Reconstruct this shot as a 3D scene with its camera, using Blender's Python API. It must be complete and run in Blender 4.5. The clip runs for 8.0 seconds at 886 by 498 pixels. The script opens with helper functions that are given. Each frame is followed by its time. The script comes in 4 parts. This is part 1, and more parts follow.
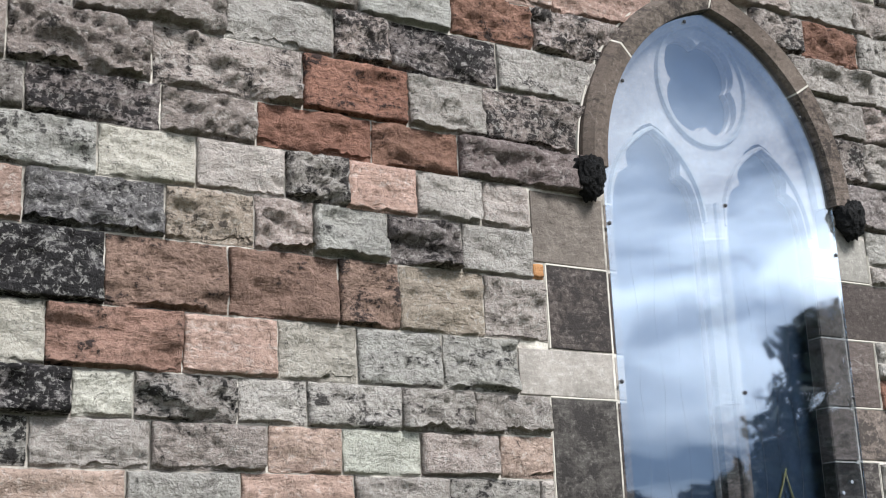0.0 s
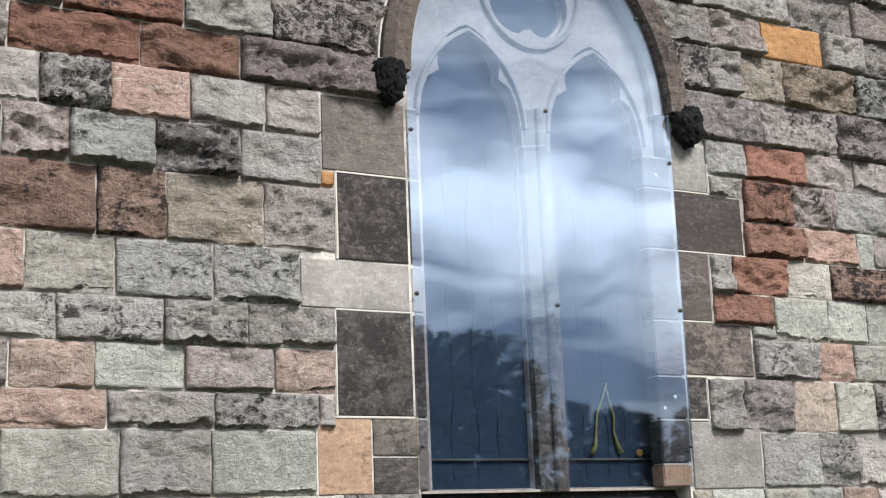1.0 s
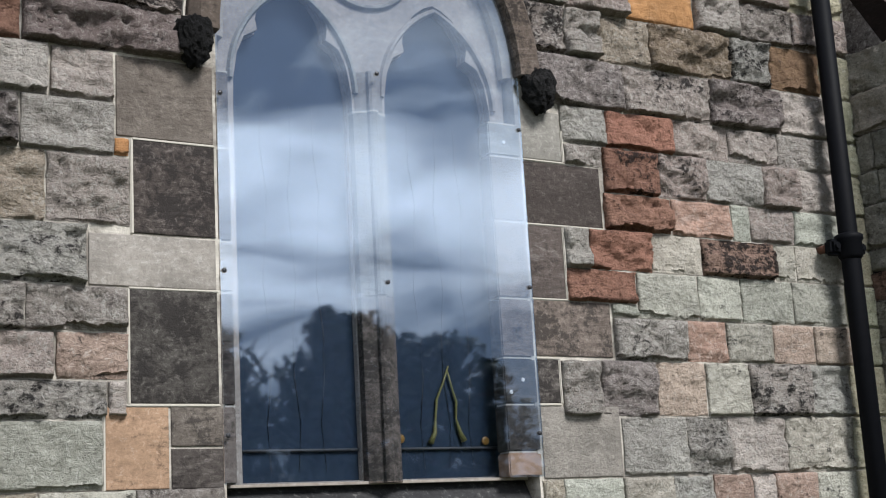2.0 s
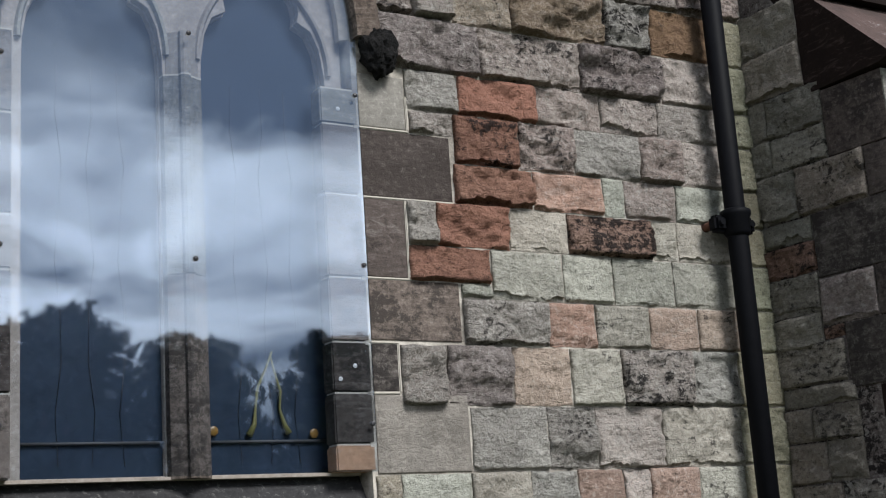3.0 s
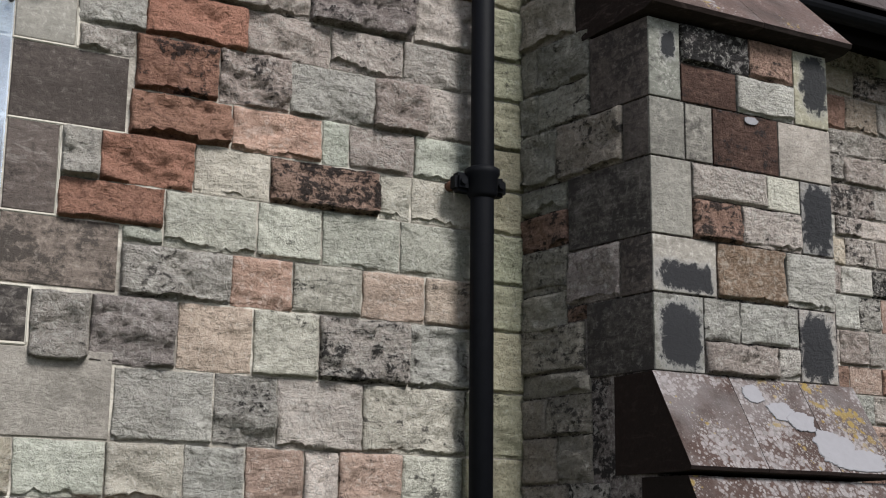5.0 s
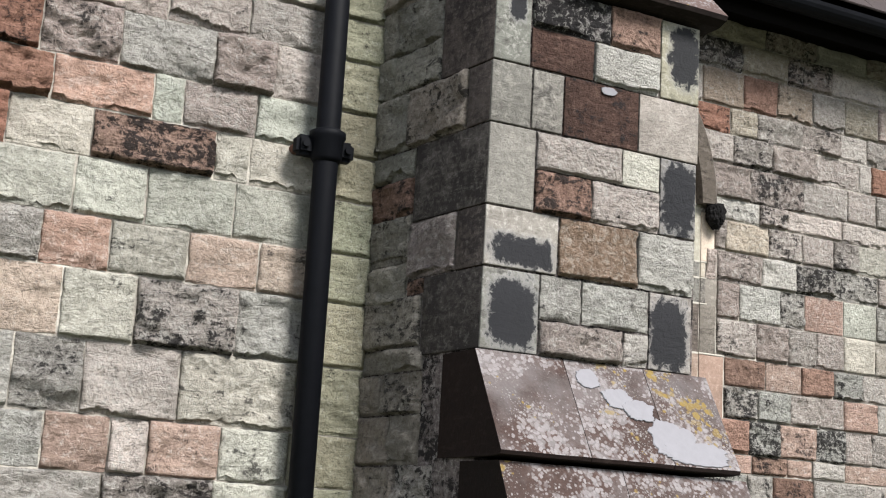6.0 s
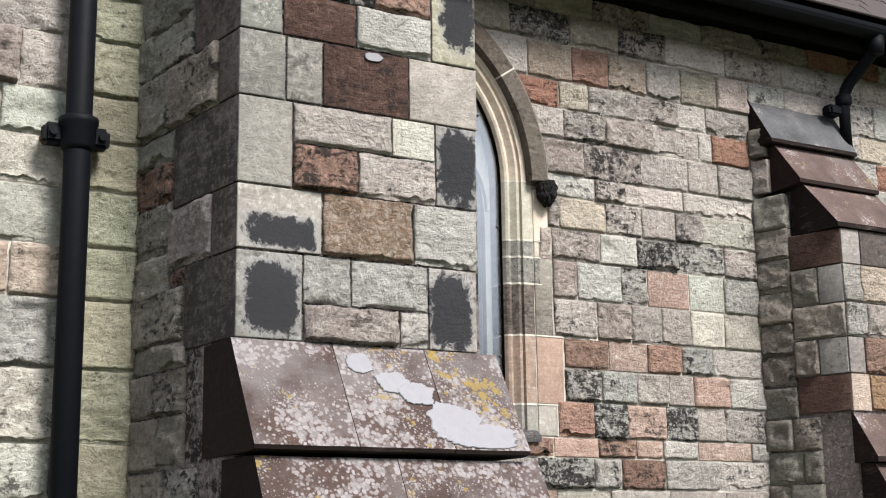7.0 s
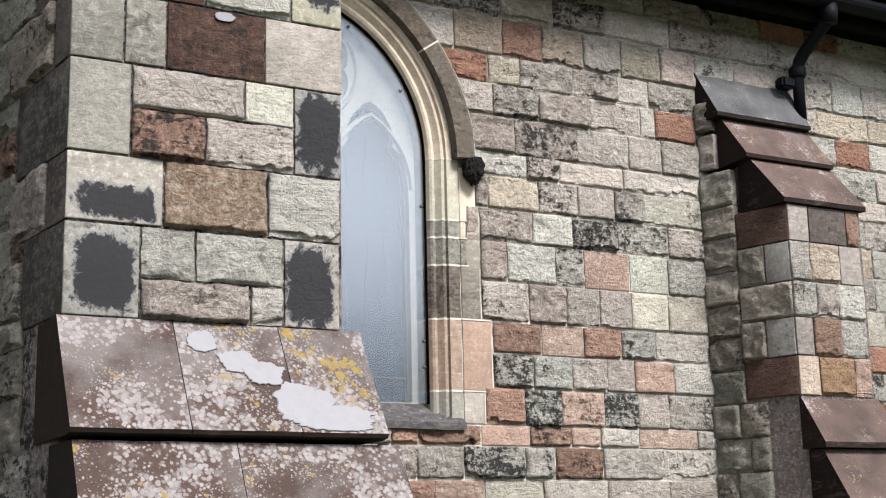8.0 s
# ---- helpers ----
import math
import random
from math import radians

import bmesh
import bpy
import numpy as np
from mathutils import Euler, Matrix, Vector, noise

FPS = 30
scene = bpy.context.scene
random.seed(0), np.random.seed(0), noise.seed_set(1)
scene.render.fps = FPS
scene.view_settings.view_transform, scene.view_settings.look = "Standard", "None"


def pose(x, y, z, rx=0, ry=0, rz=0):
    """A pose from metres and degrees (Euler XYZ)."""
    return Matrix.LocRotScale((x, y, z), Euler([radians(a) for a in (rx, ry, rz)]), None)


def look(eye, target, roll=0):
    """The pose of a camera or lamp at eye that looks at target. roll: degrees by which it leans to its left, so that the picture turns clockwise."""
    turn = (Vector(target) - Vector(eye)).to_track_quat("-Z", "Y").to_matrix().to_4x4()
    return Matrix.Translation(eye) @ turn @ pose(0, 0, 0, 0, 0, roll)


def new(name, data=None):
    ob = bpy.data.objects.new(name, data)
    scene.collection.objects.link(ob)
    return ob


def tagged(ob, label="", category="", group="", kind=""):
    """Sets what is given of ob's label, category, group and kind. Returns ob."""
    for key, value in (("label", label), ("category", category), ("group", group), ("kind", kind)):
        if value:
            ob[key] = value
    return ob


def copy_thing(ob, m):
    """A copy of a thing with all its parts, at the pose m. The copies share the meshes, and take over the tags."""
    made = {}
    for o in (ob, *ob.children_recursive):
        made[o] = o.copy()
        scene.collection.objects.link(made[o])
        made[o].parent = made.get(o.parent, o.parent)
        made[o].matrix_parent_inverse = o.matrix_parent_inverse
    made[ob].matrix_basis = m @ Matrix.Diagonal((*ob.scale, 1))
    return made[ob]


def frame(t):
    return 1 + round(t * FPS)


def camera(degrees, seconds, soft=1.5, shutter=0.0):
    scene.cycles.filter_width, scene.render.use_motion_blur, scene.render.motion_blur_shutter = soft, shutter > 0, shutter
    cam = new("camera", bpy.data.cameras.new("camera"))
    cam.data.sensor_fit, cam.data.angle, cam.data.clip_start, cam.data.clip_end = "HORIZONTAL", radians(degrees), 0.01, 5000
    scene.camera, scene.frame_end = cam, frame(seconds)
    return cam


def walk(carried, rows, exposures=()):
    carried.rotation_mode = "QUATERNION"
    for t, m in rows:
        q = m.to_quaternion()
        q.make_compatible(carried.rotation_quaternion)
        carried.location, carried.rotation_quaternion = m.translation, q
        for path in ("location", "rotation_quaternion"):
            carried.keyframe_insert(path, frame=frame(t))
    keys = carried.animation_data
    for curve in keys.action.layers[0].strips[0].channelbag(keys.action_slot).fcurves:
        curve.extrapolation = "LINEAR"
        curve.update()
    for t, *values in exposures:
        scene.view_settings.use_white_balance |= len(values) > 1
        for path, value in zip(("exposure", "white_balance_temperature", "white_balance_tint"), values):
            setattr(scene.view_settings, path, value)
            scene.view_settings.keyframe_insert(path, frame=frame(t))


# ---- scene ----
cam = camera(35.3, 8.0, soft=1.1)
PATH = [
    (0, (-3.799, -3.974, 1.532), (-2.784, -2.336, 2.067), -2.5),
    (0.5, (-3.367, -4.146, 1.52), (-2.403, -2.46, 1.995), -1.7),
    (1, (-3.005, -4.222, 1.522), (-2.001, -2.544, 1.94), -2.3),
    (1.5, (-2.664, -4.115, 1.462), (-1.641, -2.457, 1.913), -2.9),
    (1.7, (-2.523, -4.17, 1.497), (-1.496, -2.505, 1.914), -3.0),
    (2.8, (-1.677, -4.112, 1.375), (-0.677, -2.44, 1.824), -3.8),
    (3, (-1.514, -4.094, 1.367), (-0.519, -2.42, 1.822), -3.9),
    (3.5, (-1.134, -4.097, 1.368), (-0.123, -2.434, 1.83), -4.2),
    (4, (-0.729, -4.167, 1.309), (0.224, -2.48, 1.805), -0.8),
    (4.5, (-0.424, -4.15, 1.355), (0.516, -2.433, 1.765), -0.2),
    (4.7, (-0.357, -4.096, 1.407), (0.612, -2.396, 1.816), -0.1),
    (5.8, (0.37, -4.199, 1.393), (1.267, -2.468, 1.839), 3.0),
    (6, (0.495, -4.217, 1.398), (1.407, -2.484, 1.803), 3.3),
    (6.5, (0.796, -4.226, 1.374), (1.735, -2.515, 1.808), 1.7),
    (7, (1.075, -4.201, 1.376), (2.071, -2.519, 1.797), -0.8),
    (7.5, (1.346, -4.154, 1.34), (2.36, -2.485, 1.772), -2.3),
    (8, (1.647, -4.208, 1.34), (2.601, -2.501, 1.762), -1.3),
]
walk(cam, [(t, look(e, g, r)) for t, e, g, r in PATH],
     [(0.0, 0.58, 6000, 10), (1.0, 0.47, 6050, 10), (1.7, 0.22, 6080, 10), (3.0, -0.09, 6100, 10), (4.7, 0.02, 6200, 10), (5.9, 0.62, 6250, 10), (8.0, 0.85, 6300, 10)])

# ---- sky, sun ----
SUN_AZ, SUN_EL = 13.0, 46.0   # degrees from the wall's normal towards +x, and above the horizon
w = bpy.data.worlds.new("sky")
scene.world = w
w.use_nodes = True


def nodes_of(nt):
    def nd(kind, operation="", blend_type="", **values):
        n = nt.nodes.new(kind)
        if operation:
            n.operation = operation
        if blend_type:
            n.blend_type = blend_type
        for k, v in values.items():
            n.inputs[k].default_value = v
        return n
    return nd, nt.links.new


nd, ln = nodes_of(w.node_tree)
bg = w.node_tree.nodes["Background"]
sk = nd("ShaderNodeTexSky")
sk.sky_type, sk.sun_disc, sk.sun_elevation, sk.sun_rotation = "NISHITA", False, radians(SUN_EL), radians(180 - SUN_AZ)
tc = nd("ShaderNodeTexCoord")
sp = nd("ShaderNodeSeparateXYZ")
ln(tc.outputs["Generated"], sp.inputs[0])
up = nd("ShaderNodeMath", operation="ADD")
ln(sp.outputs[2], up.inputs[0])
up.inputs[1].default_value = 0.16
div = nd("ShaderNodeVectorMath", operation="DIVIDE")
ln(tc.outputs["Generated"], div.inputs[0])
ln(up.outputs[0], div.inputs[1])
cl = nd("ShaderNodeTexNoise", Scale=2.0, Detail=7.0, Roughness=0.52, Distortion=0.5)
ln(div.outputs[0], cl.inputs["Vector"])
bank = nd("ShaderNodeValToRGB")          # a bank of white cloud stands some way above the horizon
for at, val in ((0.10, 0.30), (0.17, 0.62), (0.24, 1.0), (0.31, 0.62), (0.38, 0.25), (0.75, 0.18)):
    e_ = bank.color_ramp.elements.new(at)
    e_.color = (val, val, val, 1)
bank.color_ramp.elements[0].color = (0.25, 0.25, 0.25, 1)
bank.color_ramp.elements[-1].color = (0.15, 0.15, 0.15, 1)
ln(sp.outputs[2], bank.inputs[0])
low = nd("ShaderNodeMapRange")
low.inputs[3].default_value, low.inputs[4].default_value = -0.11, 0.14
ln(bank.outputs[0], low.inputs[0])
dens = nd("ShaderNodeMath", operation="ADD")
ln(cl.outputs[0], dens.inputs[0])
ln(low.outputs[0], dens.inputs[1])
cr = nd("ShaderNodeValToRGB")
cr.color_ramp.elements[0].position, cr.color_ramp.elements[1].position = 0.43, 0.66
ln(dens.outputs[0], cr.inputs[0])
sc = nd("ShaderNodeMixRGB", blend_type="MULTIPLY")
sc.inputs[0].default_value = 1
sc.inputs[2].default_value = (0.085, 0.085, 0.09, 1)
ln(sk.outputs[0], sc.inputs[1])
mx = nd("ShaderNodeMixRGB")
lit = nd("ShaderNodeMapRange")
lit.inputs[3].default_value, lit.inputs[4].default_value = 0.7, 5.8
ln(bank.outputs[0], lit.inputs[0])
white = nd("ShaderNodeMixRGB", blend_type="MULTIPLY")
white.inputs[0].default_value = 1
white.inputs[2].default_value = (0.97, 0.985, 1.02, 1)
side = nd("ShaderNodeMapRange")          # clouds made brighter towards -x, added to lift the first window's reflection
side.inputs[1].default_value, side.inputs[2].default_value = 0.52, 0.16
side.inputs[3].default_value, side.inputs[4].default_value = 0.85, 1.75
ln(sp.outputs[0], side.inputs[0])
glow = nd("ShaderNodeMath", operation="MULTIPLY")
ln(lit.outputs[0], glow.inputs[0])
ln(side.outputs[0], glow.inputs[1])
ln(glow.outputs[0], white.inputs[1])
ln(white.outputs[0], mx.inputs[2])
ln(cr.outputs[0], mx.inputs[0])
veil = nd("ShaderNodeMixRGB")
veil.inputs[0].default_value = 0.6
veil.inputs[2].default_value = (0.70, 0.84, 1.10, 1)
ln(sc.outputs[0], veil.inputs[1])
ln(veil.outputs[0], mx.inputs[1])
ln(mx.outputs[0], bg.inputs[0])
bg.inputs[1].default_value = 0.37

sun = new("sun", bpy.data.lights.new("sun", "SUN"))
sun.data.energy, sun.data.angle, sun.data.color = 5.0, radians(20), (1.0, 0.955, 0.89)
a, e = radians(SUN_AZ), radians(SUN_EL)
sun.matrix_world = look((math.sin(a) * math.cos(e) * 40, -math.cos(a) * math.cos(e) * 40, math.sin(e) * 40), (0, 0, 0))


# ---- materials ----
def material(name):
    m = bpy.data.materials.new(name)
    m.use_nodes = True
    b = m.node_tree.nodes["Principled BSDF"]
    nd, ln = nodes_of(m.node_tree)
    return m, b, nd, ln


def spread(nd, ln):
    """Object coordinates, shifted by each object's own random number."""
    tc, oi = nd("ShaderNodeTexCoord"), nd("ShaderNodeObjectInfo")
    sh = nd("ShaderNodeVectorMath", operation="SCALE")
    sh.inputs[0].default_value = (37.0, 19.0, 53.0)
    ln(oi.outputs["Random"], sh.inputs["Scale"])
    ad = nd("ShaderNodeVectorMath", operation="ADD")
    ln(tc.outputs["Object"], ad.inputs[0])
    ln(sh.outputs[0], ad.inputs[1])
    return ad.outputs[0], oi.outputs["Random"]


def ramp(nd, ln, value, lo, hi, a=(0, 0, 0, 1), b=(1, 1, 1, 1)):
    r = nd("ShaderNodeValToRGB")
    r.color_ramp.elements[0].position, r.color_ramp.elements[1].position = lo, hi
    r.color_ramp.elements[0].color, r.color_ramp.elements[1].color = a, b
    ln(value, r.inputs[0])
    return r.outputs[0]


def mix(nd, ln, fac, a, b, how="MIX"):
    m = nd("ShaderNodeMixRGB", blend_type=how)
    for k, v in enumerate((fac, a, b)):
        if isinstance(v, bpy.types.NodeSocket):
            ln(v, m.inputs[k])
        else:
            m.inputs[k].default_value = v if k == 0 else (*v, 1)
    return m.outputs[0]


def stone_mat(name, base, soot=0.5, pale=0.4, relief=1.0, grain=1.0, sootcol=(0.022, 0.020, 0.020), palecol=(0.56, 0.54, 0.485), bed=0.5, crust=None):
    """Weathered sandstone: bedding veins, blotches, black soot in ragged patches, pale flecks, grain.
    crust: (x, z, half width, half height) of a black gypsum crust on the block."""
    m, b, nd, ln = material(name)
    co, rnd = spread(nd, ln)
    n1 = nd("ShaderNodeTexNoise", Scale=9.0, Detail=7.0, Roughness=0.62, Distortion=0.4)
    n2 = nd("ShaderNodeTexNoise", Scale=48.0 * grain, Detail=9.0, Roughness=0.74, Distortion=0.6)
    n3 = nd("ShaderNodeTexNoise", Scale=90.0, Detail=6.0, Roughness=0.72, Distortion=0.8)
    n5 = nd("ShaderNodeTexNoise", Scale=24.0, Detail=8.0, Roughness=0.68, Distortion=1.0)
    for n in (n1, n2, n3, n5):
        ln(co, n.inputs["Vector"])
    st = nd("ShaderNodeMapping")
    st.inputs["Scale"].default_value = (9.0, 9.0, 38.0)
    st.inputs["Rotation"].default_value = (0.0, 0.22, 0.0)
    ln(co, st.inputs[0])
    n4 = nd("ShaderNodeTexNoise", Scale=1.0, Detail=10.0, Roughness=0.70, Distortion=1.1)
    ln(st.outputs[0], n4.inputs["Vector"])

    def maths(op, x, y, z=0.0):
        q = nd("ShaderNodeMath", operation=op)
        for k, v in enumerate((x, y, z)):
            if isinstance(v, bpy.types.NodeSocket):
                ln(v, q.inputs[k])
            else:
                q.inputs[k].default_value = v
        return q.outputs[0]

    def other(f):
        return maths("FRACT", maths("MULTIPLY", rnd, f), 0.0)
    col = mix(nd, ln, ramp(nd, ln, n1.outputs[0], 0.3, 0.7), tuple(c * 0.84 for c in base), tuple(min(c * 1.26, 0.8) for c in base))
    tone = nd("ShaderNodeMapRange")
    tone.inputs[3].default_value, tone.inputs[4].default_value = 0.78, 1.24
    ln(rnd, tone.inputs[0])
    hsv = nd("ShaderNodeHueSaturation")
    ln(col, hsv.inputs["Color"])
    ln(tone.outputs[0], hsv.inputs["Value"])
    col = mix(nd, ln, 1.0, hsv.outputs[0], mix(nd, ln, other(7.31), (1.05, 0.985, 0.955), (0.945, 1.01, 0.985)), "MULTIPLY")
    # bedding veins, dark and light
    vein = maths("MULTIPLY", ramp(nd, ln, n4.outputs[0], 0.50, 0.62), maths("MULTIPLY", other(3.7), bed))
    col = mix(nd, ln, vein, col, tuple(c * 0.58 for c in base))
    lite = maths("MULTIPLY", ramp(nd, ln, n4.outputs[0], 0.36, 0.46, (1, 1, 1, 1), (0, 0, 0, 1)), maths("MULTIPLY", other(11.3), bed * 0.8))
    col = mix(nd, ln, lite, col, tuple(min(0.75, c * 0.5 + p * 0.6) for c, p in zip(base, palecol)))
    hole = 0.75 if relief > 0.6 else 0.32
    col = mix(nd, ln, ramp(nd, ln, n3.outputs[0], 0.53, 0.66, (0, 0, 0, 1), (hole, hole, hole, 1)), col, tuple(c * 0.34 for c in base))
    col = mix(nd, ln, 1.0, col, ramp(nd, ln, n2.outputs[0], 0.36, 0.64, (1.10, 1.10, 1.11, 1), (0.84, 0.83, 0.83, 1)), "MULTIPLY")
    # soot, more on some blocks than on others
    dressed = relief < 0.62
    blot = maths("MULTIPLY_ADD", n1.outputs[0], 0.42, maths("MULTIPLY_ADD", n5.outputs[0], 0.26, maths("MULTIPLY_ADD", n2.outputs[0], 0.36, maths("MULTIPLY", n4.outputs[0], 0.28))))
    blot = maths("MULTIPLY_ADD", other(5.17), 0.13, blot)
    edge = 0.792 - 0.20 * (soot - 0.5)
    soft = ramp(nd, ln, blot, edge - 0.09, edge + 0.03, (0, 0, 0, 1), (0.8, 0.8, 0.8, 1))
    col = mix(nd, ln, maths("MULTIPLY", soft, min(1.0, soot * 2)), col, tuple(c * 0.32 for c in base))
    col = mix(nd, ln, maths("MULTIPLY", ramp(nd, ln, blot, edge - 0.006, edge + 0.028), 0.35 if dressed else min(0.95, 0.68 + soot * 0.3)), col, sootcol)
    # pale flecks and bare scars
    pe = 0.405 + 0.10 * pale
    col = mix(nd, ln, maths("MULTIPLY", ramp(nd, ln, n2.outputs[0], pe - 0.035, pe + 0.01, (1, 1, 1, 1), (0, 0, 0, 1)), pale), col, palecol)
    if crust:
        tc, sp_ = nd("ShaderNodeTexCoord"), nd("ShaderNodeSeparateXYZ")
        ln(tc.outputs["Object"], sp_.inputs[0])
        ax = maths("ABSOLUTE", maths("MULTIPLY_ADD", sp_.outputs[0], 1 / crust[2], -crust[0] / crust[2]), 0.0)
        az = maths("ABSOLUTE", maths("MULTIPLY_ADD", sp_.outputs[2], 1 / crust[3], -crust[1] / crust[3]), 0.0)
        far = maths("POWER", maths("ADD", maths("POWER", ax, 4.0), maths("POWER", az, 4.0)), 0.25)
        far = maths("MULTIPLY_ADD", n5.outputs[0], 1.15, maths("MULTIPLY_ADD", n1.outputs[0], 0.7, maths("MULTIPLY_ADD", n2.outputs[0], 0.6, far)))
        halo = ramp(nd, ln, maths("MULTIPLY", far, 0.4), 0.85, 0.95, (0.6, 0.6, 0.6, 1), (0, 0, 0, 1))
        col = mix(nd, ln, halo, col, tuple(0.5 * c + 0.15 for c in base))
        col = mix(nd, ln, ramp(nd, ln, maths("MULTIPLY", far, 0.4), 0.80, 0.865, (0.97, 0.97, 0.97, 1), (0, 0, 0, 1)), col, (0.019, 0.0195, 0.022))
    # rain staining that runs over the whole face of the walling
    geo = nd("ShaderNodeNewGeometry")
    wide = nd("ShaderNodeTexNoise", Scale=1.7, Detail=5.0, Roughness=0.6)
    ln(geo.outputs["Position"], wide.inputs["Vector"])
    col = mix(nd, ln, 1.0, col, ramp(nd, ln, wide.outputs[0], 0.32, 0.66, (0.75, 0.74, 0.76, 1), (1.0, 1.0, 1.03, 1)), "MULTIPLY")
    ln(col, b.inputs["Base Color"])
    b.inputs["Roughness"].default_value = 0.93
    b.inputs["Specular IOR Level"].default_value = 0.2
    h = maths("MULTIPLY_ADD", n4.outputs[0], 0.8, maths("MULTIPLY", n2.outputs[0], 0.6))
    h = maths("MULTIPLY_ADD", n3.outputs[0], -0.35, maths("MULTIPLY_ADD", n5.outputs[0], 1.5, h))
    bp = nd("ShaderNodeBump", Strength=min(1.0, 0.9 * relief), Distance=0.032 * relief)
    ln(h, bp.inputs["Height"])
    ln(bp.outputs[0], b.inputs["Normal"])
    return m


STONE = {
    "g": stone_mat("stone_grey", (0.42, 0.365, 0.325), 0.50, 0.5),
    "d": stone_mat("stone_sooty", (0.31, 0.268, 0.25), 0.62, 0.42),
    # walling of the buttresses' left sides, olive grey darkened for their shade
    "G": stone_mat("stone_olive_grey_shaded", (0.30, 0.275, 0.232), 0.36, 0.35, 0.9, palecol=(0.42, 0.40, 0.35)),
    "k": stone_mat("stone_black", (0.22, 0.20, 0.195), 0.90, 0.5),
    "l": stone_mat("stone_light_grey", (0.50, 0.462, 0.415), 0.34, 0.55),
    "v": stone_mat("stone_pale_green", (0.425, 0.415, 0.352), 0.22, 0.35, 0.8, bed=0.35),
    "r": stone_mat("stone_red", (0.36, 0.196, 0.14), 0.46, 0.12, 1.0, palecol=(0.50, 0.33, 0.25)),
    "b": stone_mat("stone_red_brown", (0.34, 0.222, 0.17), 0.46, 0.25, 1.0, palecol=(0.50, 0.36, 0.28)),
    "o": stone_mat("stone_orange", (0.40, 0.20, 0.085), 0.12, 0.12, 0.6, palecol=(0.50, 0.38, 0.25)),
    "O": stone_mat("stone_ochre_brown", (0.27, 0.185, 0.115), 0.35, 0.2, 0.9, palecol=(0.36, 0.27, 0.10)),
    "p": stone_mat("stone_pink", (0.385, 0.275, 0.222), 0.3, 0.35, 0.8, bed=0.8),
    "P": stone_mat("stone_pink_banded", (0.46, 0.31, 0.24), 0.15, 0.5, 0.8, palecol=(0.56, 0.47, 0.40), bed=1.0),
    "u": stone_mat("stone_taupe", (0.40, 0.325, 0.262), 0.22, 0.3, 0.8),
    "c": stone_mat("stone_ochre", (0.48, 0.412, 0.325), 0.3, 0.45, bed=0.8),
    "e": stone_mat("stone_crumbling_ochre", (0.42, 0.315, 0.225), 0.3, 0.7, 1.2, palecol=(0.55, 0.47, 0.38), bed=1.0),
    "w": stone_mat("stone_mottled", (0.56, 0.53, 0.475), 0.66, 0.6, 1.2),
    "K": stone_mat("stone_pink_under_soot", (0.44, 0.29, 0.225), 0.60, 0.3, 1.1, palecol=(0.50, 0.38, 0.30)),
    "S": stone_mat("dressed_pale", (0.27, 0.26, 0.23), 0.15, 0.2, 0.35, bed=0.3),
    "T": stone_mat("dressed_weathered", (0.245, 0.232, 0.205), 0.36, 0.4, 0.6, palecol=(0.36, 0.345, 0.29)),
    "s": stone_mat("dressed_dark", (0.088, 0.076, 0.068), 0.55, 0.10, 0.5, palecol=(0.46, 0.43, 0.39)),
    "h": stone_mat("dressed_brown_grey", (0.185, 0.158, 0.134), 0.5, 0.14, 0.5, palecol=(0.40, 0.37, 0.33)),
    "q": stone_mat("dressed_grey", (0.22, 0.208, 0.19), 0.3, 0.2, 0.25),
    "m": stone_mat("dressed_pink", (0.36, 0.255, 0.20), 0.08, 0.2, 0.3, bed=0.4),
    "t": stone_mat("dressed_tan", (0.42, 0.285, 0.185), 0.2, 0.15, 0.3),
    "y": stone_mat("stone_mossy", (0.40, 0.385, 0.275), 0.2, 0.25, 0.8),
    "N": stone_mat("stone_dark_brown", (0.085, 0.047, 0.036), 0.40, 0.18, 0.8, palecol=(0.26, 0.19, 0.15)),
    # slab maroon with the shade of ends and undersides put into the colour
    "n": stone_mat("slab_maroon_shaded", (0.0125, 0.0075, 0.006), 0.1, 0.03, 0.3, palecol=(0.2, 0.15, 0.13)),
    "1": stone_mat("quoin_with_crust", (0.231, 0.221, 0.194), 0.42, 0.3, 0.3, crust=(0.010, -0.004, 0.094, 0.122)),
    "2": stone_mat("quoin_with_crust", (0.231, 0.221, 0.194), 0.42, 0.35, 0.4, crust=(0.0, -0.038, 0.118, 0.056)),
    "3": stone_mat("quoin_with_crust", (0.245, 0.235, 0.204), 0.42, 0.3, 0.3, crust=(0.014, 0.05, 0.034, 0.056)),
    "4": stone_mat("quoin_with_crust", (0.245, 0.231, 0.204), 0.42, 0.4, 0.5, crust=(-0.008, 0.0, 0.084, 0.135)),
    "5": stone_mat("quoin_with_crust", (0.204, 0.197, 0.177), 0.42, 0.4, 0.5, crust=(0.004, 0.0, 0.086, 0.15)),
    "6": stone_mat("quoin_with_crust", (0.252, 0.245, 0.184), 0.42, 0.35, 0.4, crust=(0.018, 0.02, 0.072, 0.12)),
}
ROUGH = {"S": 0.002, "s": 0.003, "h": 0.004, "q": 0.002, "m": 0.002, "t": 0.002, "T": 0.0045, "n": 0.003, "N": 0.008, "v": 0.0095, "p": 0.012, "P": 0.012, "u": 0.0095, "o": 0.007, "O": 0.016, "l": 0.016, "c": 0.018, "r": 0.021, "b": 0.021, "y": 0.0095,
         "K": 0.018, "M": 0.002, "1": 0.003, "2": 0.003, "3": 0.003, "4": 0.003, "5": 0.003, "6": 0.003}
